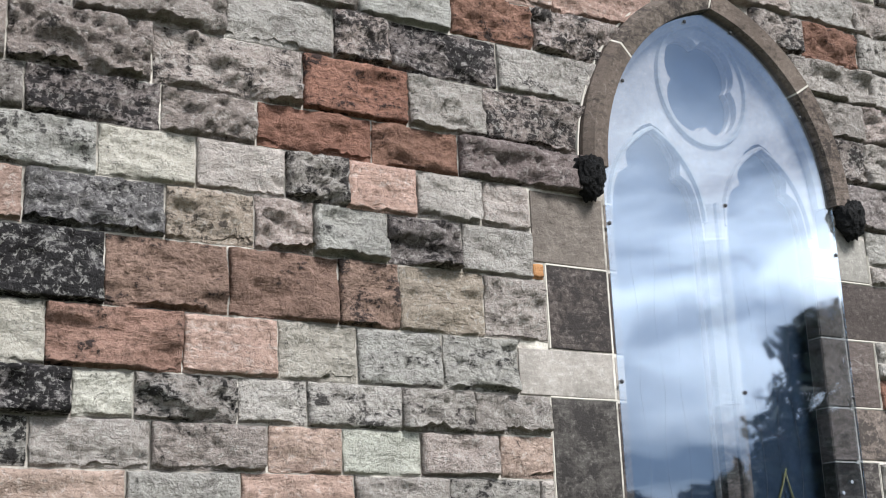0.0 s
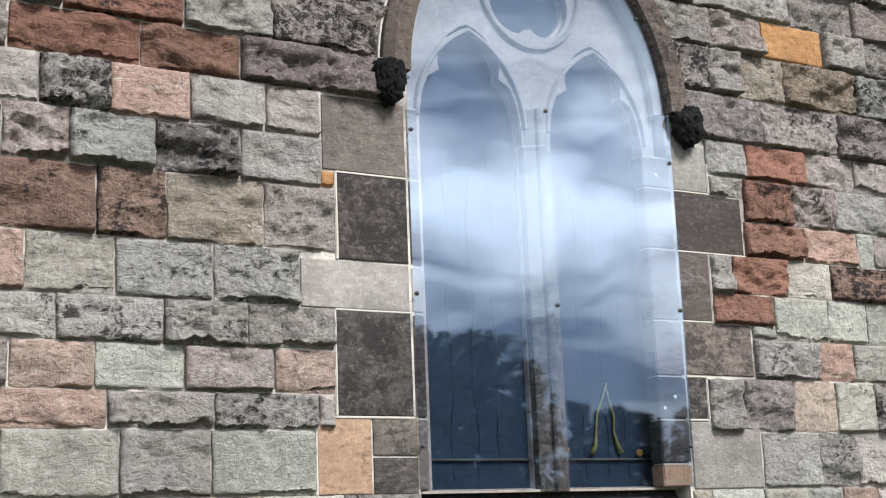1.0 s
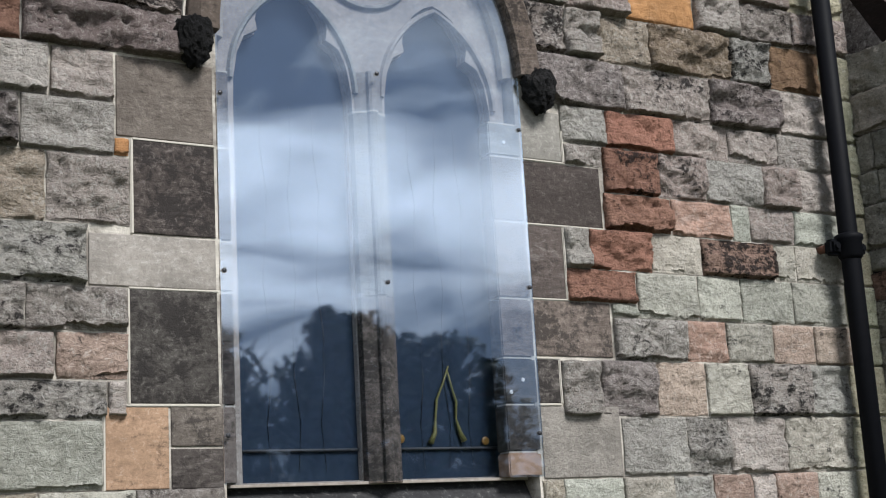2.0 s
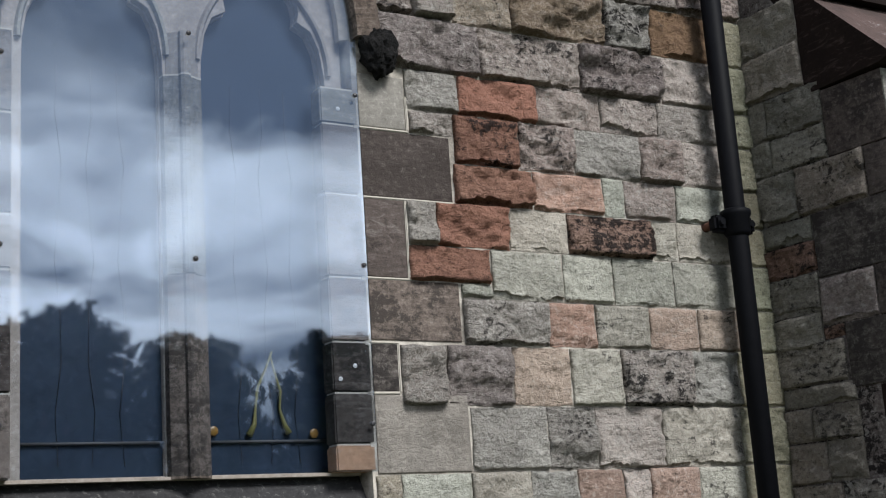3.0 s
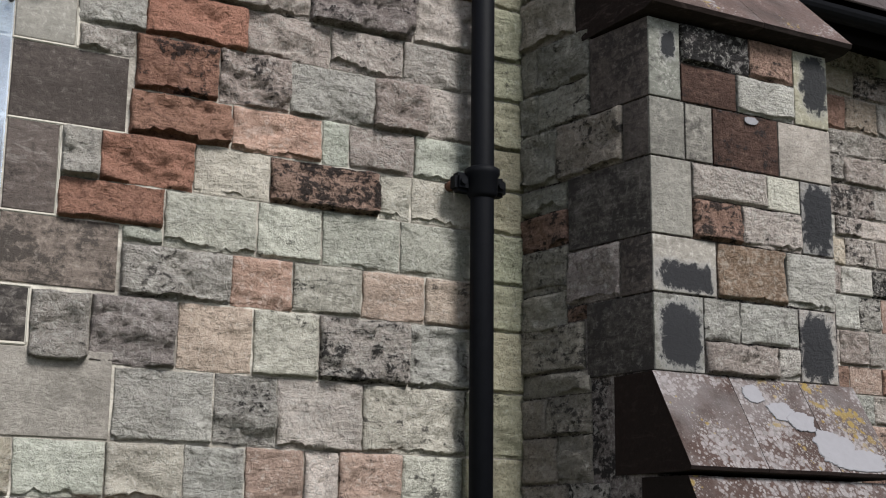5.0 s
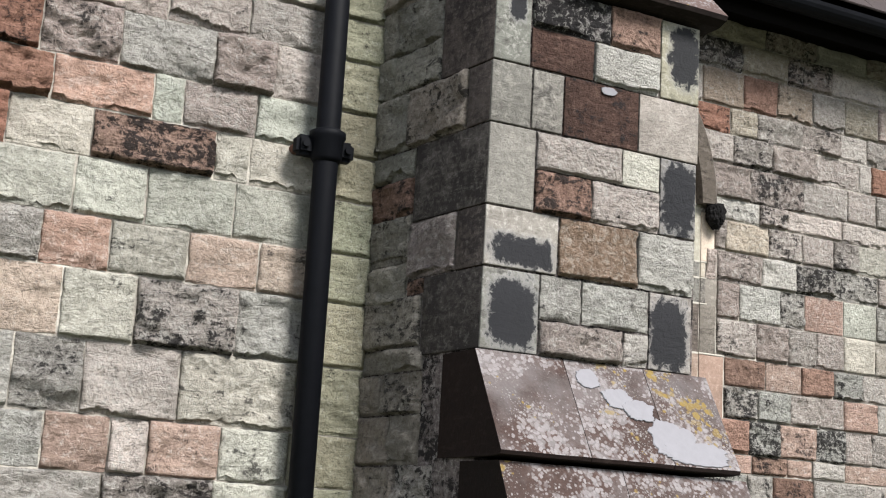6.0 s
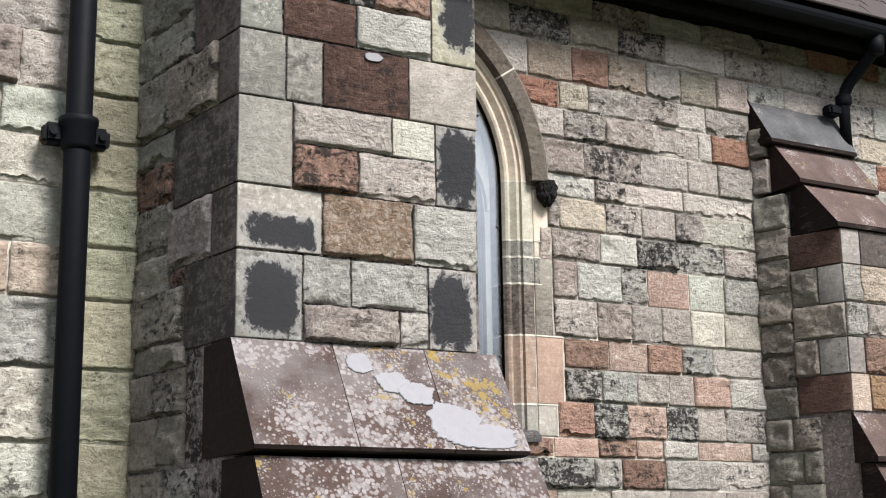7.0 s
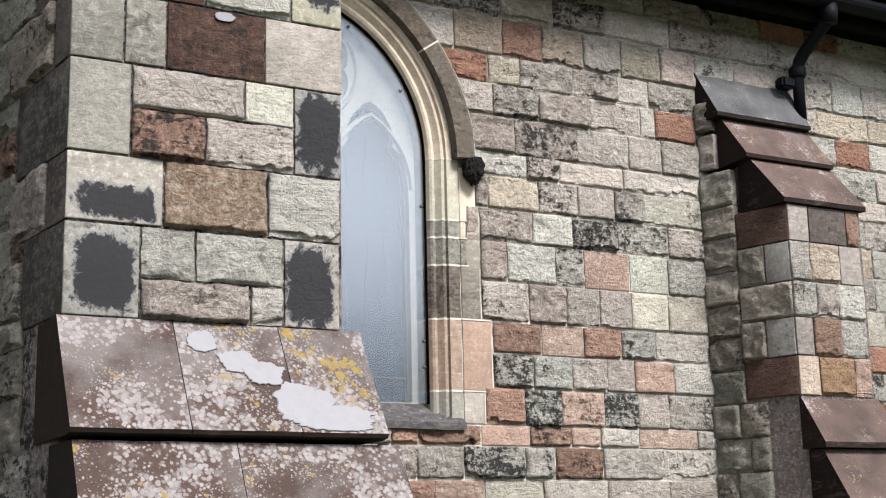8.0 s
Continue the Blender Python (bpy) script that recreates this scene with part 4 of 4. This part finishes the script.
part("core", prism([(1.03, 2.9), (1.03, 3.5), (0.9, 3.3), (0.8, 2.9)], 6.17, 6.62), STONE["d"], b2)
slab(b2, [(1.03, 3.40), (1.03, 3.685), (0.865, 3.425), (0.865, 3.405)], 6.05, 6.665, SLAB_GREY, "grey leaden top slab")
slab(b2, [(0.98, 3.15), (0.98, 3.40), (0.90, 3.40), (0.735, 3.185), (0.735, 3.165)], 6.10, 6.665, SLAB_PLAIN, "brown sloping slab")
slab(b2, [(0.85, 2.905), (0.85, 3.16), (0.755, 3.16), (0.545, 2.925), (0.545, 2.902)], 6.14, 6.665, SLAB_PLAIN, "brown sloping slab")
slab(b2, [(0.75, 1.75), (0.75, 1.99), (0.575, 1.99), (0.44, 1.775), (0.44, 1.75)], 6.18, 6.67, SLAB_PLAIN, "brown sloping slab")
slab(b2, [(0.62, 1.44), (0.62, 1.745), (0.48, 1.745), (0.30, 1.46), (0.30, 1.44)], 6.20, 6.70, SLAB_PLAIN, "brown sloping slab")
part("plinth", box(6.2, 6.7, 0.3, 1.03, 0, 1.44, bevel=0.01), STONE["h"], b2)
for z0, z1, text in ((2.72, 2.90, "-0.01 q 0.12 s 0.36 b 0.44"), (2.53, 2.72, "-0.01 l 0.11 c 0.30 q 0.44"), (2.36, 2.53, "-0.01 l 0.13 g 0.27 l 0.44"), (2.18, 2.36, "-0.01 q 0.1 b 0.27 l 0.44"), (1.995, 2.18, "-0.01 u 0.12 O 0.34 p 0.44")):
    course(b2, front2, z0, z1, text)
# left side: mostly the darkened olive stone, which carries this face's shade
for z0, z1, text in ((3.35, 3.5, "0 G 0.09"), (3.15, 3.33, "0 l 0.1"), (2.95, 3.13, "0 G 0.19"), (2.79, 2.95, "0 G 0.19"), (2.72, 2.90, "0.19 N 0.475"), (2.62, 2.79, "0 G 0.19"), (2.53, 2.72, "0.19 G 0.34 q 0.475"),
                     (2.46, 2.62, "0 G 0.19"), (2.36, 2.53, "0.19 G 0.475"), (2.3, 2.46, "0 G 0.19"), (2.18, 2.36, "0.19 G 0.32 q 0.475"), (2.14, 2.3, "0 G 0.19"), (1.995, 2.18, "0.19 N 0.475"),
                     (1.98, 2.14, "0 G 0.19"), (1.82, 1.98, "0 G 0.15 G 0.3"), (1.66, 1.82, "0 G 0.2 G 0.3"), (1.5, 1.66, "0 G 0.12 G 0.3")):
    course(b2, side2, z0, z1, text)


# ---- eaves and roof over the set-back wall ----
roof = tagged(thing("eaves", "dark boarded eaves under a brown tiled roof", "roof"), kind="structure")
part("soffit", box(3.34, 11.0, 0.79, 1.036, 4.03, 4.06), TIMBER, roof)
part("fascia", box(3.34, 11.0, 0.76, 0.79, 3.95, 4.12), TIMBER, roof)
part("roof_deck", prism([(0.73, 4.12), (1.93, 5.3), (1.93, 5.2), (0.85, 4.12)], 3.34, 11.0), TIMBER, roof)
gut = bmesh.new()
n = 10
rows = []
for x in (3.34, 11.0):
    rows.append([gut.verts.new((x, 0.695 + 0.062 * math.cos(math.pi + math.pi * i / n), 4.075 + 0.062 * math.sin(math.pi + math.pi * i / n))) for i in range(n + 1)]
                + [gut.verts.new((x, 0.695 + 0.056 * math.cos(-math.pi * i / n), 4.075 + 0.056 * math.sin(-math.pi * i / n))) for i in range(n + 1)])
k = len(rows[0])
for j in range(k):
    gut.faces.new((rows[0][j], rows[0][(j + 1) % k], rows[1][(j + 1) % k], rows[1][j]))
gutter = part("gutter", gut, IRON)
tagged(gutter, "black half-round iron gutter along the eaves", "gutter")
rnd = random.Random(5)
base = box(0, 0.19, 0, 0.14, 0, 0.012, bevel=0.003)
tile_me = bpy.data.meshes.new("tile")
base.to_mesh(tile_me)
base.free()
tile_me.materials.append(TILE)
for r_ in range(5):
    for c_ in range(44):
        if r_ > 2 and c_ % 2:
            continue
        tl = new("tile", tile_me)
        tl.parent = roof
        tl.matrix_basis = pose(3.4 + c_ * 0.172 + (r_ % 2) * 0.086, 0.685 + r_ * 0.075, 4.135 + r_ * 0.075, 45 + rnd.uniform(-1.5, 1.5), 0, 0)

d2 = thing("downpipe", "black iron swan-neck pipe from gutter to buttress", "drainpipe", "downpipes")
part("pipe", tube([(6.66, 0.925, 3.40), (6.66, 0.925, 3.74), (6.665, 0.91, 3.79), (6.68, 0.89, 3.83), (6.68, 0.78, 3.90), (6.69, 0.71, 3.96), (6.69, 0.695, 4.03)], 0.033, 16), IRON, d2)
part("collar", tube([(6.66, 0.925, 3.70), (6.66, 0.925, 3.715), (6.66, 0.925, 3.755), (6.66, 0.925, 3.765)], [0.035, 0.045, 0.045, 0.035], 16), IRON, d2)
part("bracket", box(6.545, 6.635, 0.91, 0.985, 3.64, 3.70, bevel=0.012), IRON, d2)
part("outlet", tube([(6.69, 0.695, 3.93), (6.69, 0.695, 3.98), (6.69, 0.695, 4.03)], [0.035, 0.043, 0.043], 16), IRON, d2)


# ---- trees across the churchyard ----
def tree(x, y, h, seed, spire=False):
    rnd = random.Random(seed)
    tr = thing("tree", ("tall dark green spired conifer across the churchyard" if spire else "tall dark green broadleaf tree across the churchyard"), "tree", "trees across the churchyard")
    bm = tube([(0, 0, -0.1), (0.1, 0.05, h * 0.25), (-0.05, 0.1, h * 0.55), (0.05, 0, h * 0.9)], [h * 0.035, h * 0.026, h * 0.016, 0.03], 10)
    part("trunk", bm, BARK, tr)
    cl = []
    for i in range(9):
        t, z = rnd.uniform(0, 6.28), h * rnd.uniform(0.25, 0.8)
        r = h * 0.3 * math.sin(math.pi * (0.2 + 0.75 * (z / h)))
        e = (r * math.cos(t), r * math.sin(t), z + h * 0.12)
        part("limb", tube([(0, 0, z - h * 0.05), (e[0] * 0.5, e[1] * 0.5, z + h * 0.04), e], [h * 0.012, h * 0.008, 0.02], 6), BARK, tr)
    me = bpy.data.meshes.new("crown")
    vs, fs = [], []
    for i in range(150):
        z = rnd.uniform(0.06, 0.97)
        wide_ = 0.21 * (1.0 - z) ** 0.85 * (0.75 + 0.25 * math.cos(z * 60)) if spire else 0.30 * math.sin(math.pi * min(1, 0.12 + z * 0.86)) ** 0.7
        rr = h * wide_ * rnd.uniform(0.25, 1.0)
        t = rnd.uniform(0, 6.283)
        c = Vector((rr * math.cos(t), rr * math.sin(t), z * h))
        cr_ = h * rnd.uniform(0.045, 0.09) * (max(0.22, 1.0 - z) if spire else 1.0)
        for j in range(60):
            d = Vector((rnd.gauss(0, 1), rnd.gauss(0, 1), rnd.gauss(0, 0.8))).normalized() * cr_ * rnd.uniform(0.5, 1.1)
            a = Vector((rnd.gauss(0, 1), rnd.gauss(0, 1), rnd.gauss(0, 1))).normalized()
            b = a.cross(Vector((0.3, 0.2, 1))).normalized()
            s_ = h * rnd.uniform(0.014, 0.030)
            k = len(vs)
            p = c + d
            vs += [tuple(p - a * s_), tuple(p + b * s_ * 0.6), tuple(p + a * s_), tuple(p - b * s_ * 0.6)]
            fs.append((k, k + 1, k + 2, k + 3))
    me.from_pydata(vs, [], fs)
    me.materials.append(LEAF)
    cr2 = new("crown", me)
    cr2.parent = tr
    tr.location = (x, y, 0)
    return tr


kinds = [tree(4.0, -34.0, 9.4, 11), tree(14.0, -36.0, 9.0, 12, True), tree(18.0, -37.0, 9.8, 13, True)]
rnd = random.Random(21)
for i in range(46):
    x = -14 + i * 1.45 + rnd.uniform(-0.6, 0.6)
    y = -33 - (i % 3) * 3.0 + rnd.uniform(-1, 1)
    k = rnd.uniform(0.80, 1.0) * (0.70 if 22.5 < x < 33 else 1.0)      # a lower stretch of the tree line
    copy_thing(kinds[i % 3], pose(x, y, -0.02, 0, 0, 67 * i)).scale = (k * 1.15, k * 1.15, k)
copy_thing(kinds[0], pose(35.5, -32, -0.02, 0, 0, 40)).scale = (1.25, 1.25, 1.35)

# ---- walling: stones on the first wall ----
LEFT_Z = [1.35, 1.53, 1.705, 1.917, 2.038, 2.187, 2.333, 2.525, 2.753, 2.931, 3.103, 3.262, 3.468, 3.657, 3.84, 4.03, 4.2, 4.38]
LEFT = [
    "-2.9 g -2.5 l -2.1 p -1.75 g -1.3 v -1.0 g -0.75 g -0.4 k -0.05 d 0.35",
    "-2.7 v -2.3 g -2.0 l -1.6 c -1.2 v -0.9 g -0.62",
    "-2.8 l -2.4 v -2.03 v -1.67 l -1.37 v -1.0",
    "-2.95 p -2.46 l -2.10 p -1.71 g -1.36 w -0.99 l -0.925",
    "-2.75 l -2.39 g -2.01 p -1.75 v -1.46 g -1.15 p -0.92",
    "-3.0 k -2.63 v -2.44 w -2.11 l -1.87 l -1.53 g -1.24 g -0.92",
    "-3.1 v -2.71 b -2.29 p -1.97 v -1.69 l -1.36 w -1.05",
    "-3.0 k -2.54 b -2.14 b -1.75 b -1.52 c -1.18 g -0.91",
    "-3.1 p -2.79 k -2.35 c -2.05 g -1.84 w -1.56 d -1.26 l -0.96",
    "-3.0 l -2.57 v -2.25 l -1.94 g -1.71 p -1.44 l -1.17 l -0.96",
    "-2.95 g -2.80 d -2.37 g -2.04 r -1.61 r -1.26 d -0.65",
    "-2.86 g -2.40 g -1.87 r -1.46 g -1.14 g -0.62",
    "-3.1 g -2.66 g -2.15 l -1.75 g -1.53 d -1.07 l -0.55",
    "-3.0 g -2.6 l -2.1 g -1.65 l -1.27 r -0.90 g -0.45",
    "-2.9 l -2.4 g -2.0 l -1.6 g -1.2 p -0.8 p -0.3",
    "-2.8 g -2.3 r -1.9 l -1.5 g -1.1 g -0.7 c -0.1",
    "-2.8 g -2.3 l -1.9 d -1.5 p -1.1 g -0.7 l -0.25 g 0.15",
]
for z0, z1, text in zip(LEFT_Z, LEFT_Z[1:], LEFT):
    course(wall_1, WALL1, z0, z1, text, A1 if z1 > 3.2 else None)
    filler(wall_1, WALL1, -6.0, float(text.split()[0]), z0, z1, seed=int(z0 * 1000), coarse=True)
# dressed quoins beside the first window
for u0, u1, z0, z1, code in (
    (-0.96, -0.622, 2.82, 3.10, "h"), (-0.905, -0.622, 2.505, 2.82, "s"), (-1.05, -0.622, 2.33, 2.505, "S"), (-0.92, -0.622, 1.965, 2.33, "s"),
    (-1.0, -0.79, 1.70, 1.96, "t"), (-0.79, -0.612, 1.83, 1.96, "h"), (-0.79, -0.612, 1.70, 1.83, "s"), (-0.965, -0.91, 2.753, 2.82, "o"),
    (0.612, 0.80, 2.90, 3.10, "S"), (0.81, 0.99, 2.895, 2.985, "l"), (0.612, 0.975, 2.648, 2.895, "s"), (0.612, 0.775, 2.362, 2.648, "s"), (0.612, 0.975, 2.145, 2.362, "h"),
    (0.612, 0.715, 1.972, 2.139, "s"), (0.612, 0.978, 1.70, 1.966, "T"),
):
    stone(wall_1, WALL1, u0, u1, z0, z1, code, gap=0.004)
RIGHT_Z = [1.35, 1.53, 1.70, 1.925, 2.139, 2.305, 2.489, 2.648, 2.80, 2.985, 3.137, 3.34, 3.545, 3.72, 3.90, 4.08, 4.26]
RIGHT = [
    "0.35 g 0.62 d 0.85 b 1.25 l 1.6 g 1.95 v 2.2 y 2.44",
    "0.603 c 0.70 v 0.97 v 1.21 l 1.41 p 1.61 l 1.73 p 1.96 v 2.19 y 2.44",
    "0.98 l 1.30 w 1.51 l 1.81 v 2.20 y 2.44",
    "0.72 w 0.90 d 1.17 u 1.42 v 1.65 w 1.98 l 2.22 y 2.44",
    "0.98 l 1.34 P 1.55 v 1.80 u 2.04 u 2.27 y 2.44",
    "1.11 v 1.42 v 1.65 v 1.94 v 2.25 y 2.44",
    "0.78 w 0.90 r 1.20 v 1.46 K 1.86 v 1.98 v 2.27 y 2.44",
    "0.98 r 1.32 P 1.64 v 1.74 l 1.99 v 2.26 y 2.44",
    "0.99 r 1.27 g 1.52 l 1.83 g 2.04 l 2.27 y 2.44",
    "0.80 l 1.02 r 1.36 g 1.66 l 1.94 l 2.27 y 2.44",
    "0.68 d 1.12 g 1.58 d 1.98 l 2.28 y 2.44",
    "0.64 g 0.85 g 1.02 c 1.28 e 1.72 w 1.95 O 2.25 y 2.44",
    "0.50 g 0.87 g 1.18 o 1.54 g 1.78 g 2.11 g 2.44",
    "0.45 g 0.95 l 1.36 g 1.75 g 2.10 y 2.44",
    "0.25 g 0.55 r 0.90 l 1.35 g 1.8 g 2.44",
    "0.05 g 0.5 l 0.9 g 1.4 l 1.85 r 2.44",
]
for z0, z1, text in zip(RIGHT_Z, RIGHT_Z[1:], RIGHT):
    course(wall_1, WALL1, z0, z1, text, A1 if z1 > 3.2 else None)
stone(wall_1, WALL1, 0.775, 1.11, 2.36, 2.489, "r")
stone(wall_1, WALL1, 0.98, 1.11, 2.305, 2.36, "v")
for i, (z0, z1) in enumerate(((4.26, 4.45), (4.45, 4.64), (4.64, 4.82), (4.82, 5.0), (5.0, 5.19))):
    filler(wall_1, WALL1, 0.05 if i == 0 else -6.0, 2.44, z0, z1, seed=300 + i, coarse=True)
for i, z0 in enumerate((0.0, 0.2, 0.42, 0.62, 0.8, 0.98, 1.16)):
    filler(wall_1, WALL1, -6.0, 2.44, z0, (0.0, 0.2, 0.42, 0.62, 0.8, 0.98, 1.16, 1.35)[i + 1], seed=400 + i, coarse=True)

# ---- stones on the set-back wall ----
W2_Z = [1.46, 1.63, 1.775, 1.865, 2.03, 2.184, 2.327, 2.51, 2.692, 2.845, 3.0, 3.11, 3.285, 3.44, 3.58, 3.77, 3.93, 4.045]
W2 = [
    "3.9 g 4.2 b 4.5 p 4.75 v 5.05 l 5.4 l 5.75 g 6.05",
    "3.9 g 4.42 g 4.65 w 4.96 w 5.12 b 5.38 l 5.72 l 6.05",
    "3.9 g 4.3 b 4.43 b 4.74 p 4.99 b 5.21 p 5.37 l 5.59 p 5.93 l 6.06",
    "4.765 b 4.97 w 5.16 p 5.40 w 5.59 l 5.77 l 6.05",
    "4.813 w 5.02 w 5.23 g 5.42 l 5.58 p 5.81 l 6.05",
    "4.813 b 5.07 p 5.30 b 5.51 w 5.71 l 6.05",
    "4.76 l 5.01 g 5.21 w 5.40 l 5.58 v 5.80 v 6.05",
    "4.76 g 4.90 l 5.16 w 5.32 p 5.58 v 5.81 l 6.04",
    "4.76 g 5.04 l 5.26 w 5.52 w 5.82 l 6.04",
    "4.74 g 4.81 c 5.08 g 5.30 l 5.51 g 5.68 v 6.04",
    "4.73 l 5.02 g 5.20 l 5.57 l 6.03",
    "4.66 g 4.96 g 5.31 l 5.61 l 5.81 g 6.04",
    "4.60 l 4.85 g 5.10 g 5.39 l 5.69 l 5.78 r 6.03",
    "4.52 r 4.83 c 5.00 g 5.29 g 5.56 l 5.75 g 6.03",
    "4.38 l 4.65 c 4.91 b 5.13 c 5.37 l 5.59 c 5.83 g 6.05",
    "4.2 c 4.55 g 4.9 c 5.2 g 5.5 l 5.9 g 6.3",
    "3.6 c 4.0 g 4.35 g 4.7 c 5.05 g 5.4 l 5.75 g 6.3",
]
for i, (z0, z1, text) in enumerate(zip(W2_Z, W2_Z[1:], W2)):
    course(wall_2, WALL2, z0, z1, text, A2 if z1 > 3.05 else None)
    filler(wall_2, WALL2, 6.3 if i > 14 else (6.05 if z0 > 3.5 else 6.6), 8.3, z0, z1, seed=600 + i, kinds="gllllwvcrl")
    filler(wall_2, WALL2, 8.3, 11.0, z0, z1, seed=800 + i, coarse=True)
for u0, u1, z0, z1, code in ((4.655, 4.745, 2.77, 3.02, "M"), (4.655, 4.69, 2.69, 2.77, "M"), (4.69, 4.755, 2.692, 2.845, "g"), (4.655, 4.695, 2.565, 2.69, "T"), (4.655, 4.757, 2.325, 2.565, "h"), (4.655, 4.81, 2.01, 2.325, "m"), (4.655, 4.763, 1.865, 2.01, "S")):
    stone(wall_2, WALL2, u0, u1, z0, z1, code, gap=0.004)
for i in range(7):
    filler(wall_2, WALL2, 3.34, 11.0, 0.02 + i * 0.205, 0.225 + i * 0.205, seed=700 + i, coarse=True)

# raised pale pointing round the dressed blocks
for u0, u1, z0, z1 in ((-0.912, -0.900, 2.505, 2.82), (-0.905, -0.622, 2.813, 2.823), (-0.925, -0.915, 1.965, 2.33), (-0.92, -0.62, 2.325, 2.334), (-1.005, -0.995, 1.70, 1.955), (-0.98, -0.62, 1.957, 1.967),
                       (0.612, 0.985, 2.643, 2.652), (0.772, 0.783, 2.362, 2.645), (0.612, 0.785, 2.357, 2.366), (0.80, 0.81, 2.90, 3.03), (0.612, 0.81, 2.893, 2.902), (0.712, 0.722, 1.972, 2.139), (0.612, 0.715, 1.965, 1.975), (0.612, 0.72, 2.136, 2.145)):
    bm = box(u0, u1, -0.006, 0.015, z0, z1, bevel=0.003)
    bmesh.ops.subdivide_edges(bm, edges=bm.edges[:], cuts=1)
    for v in bm.verts:
        v.co += Vector((noise.noise((v.co.z * 30, v.co.x * 20, 1)), 0, noise.noise((v.co.x * 30, v.co.z * 20, 5)))) * 0.002
    part("pointing", bm, POINTING, wall_1)
for u0, u1, z0, z1 in ((4.656, 4.745, 2.766, 2.774), (4.656, 4.695, 2.686, 2.694), (4.656, 4.70, 2.561, 2.569), (4.656, 4.81, 2.321, 2.330), (4.656, 4.81, 2.006, 2.014), (4.759, 4.767, 1.868, 2.006), (4.753, 4.760, 2.33, 2.40)):
    part("pointing", box(u0, u1, 1.0195, 1.04, z0, z1, bevel=0.002), POINTING, wall_2)
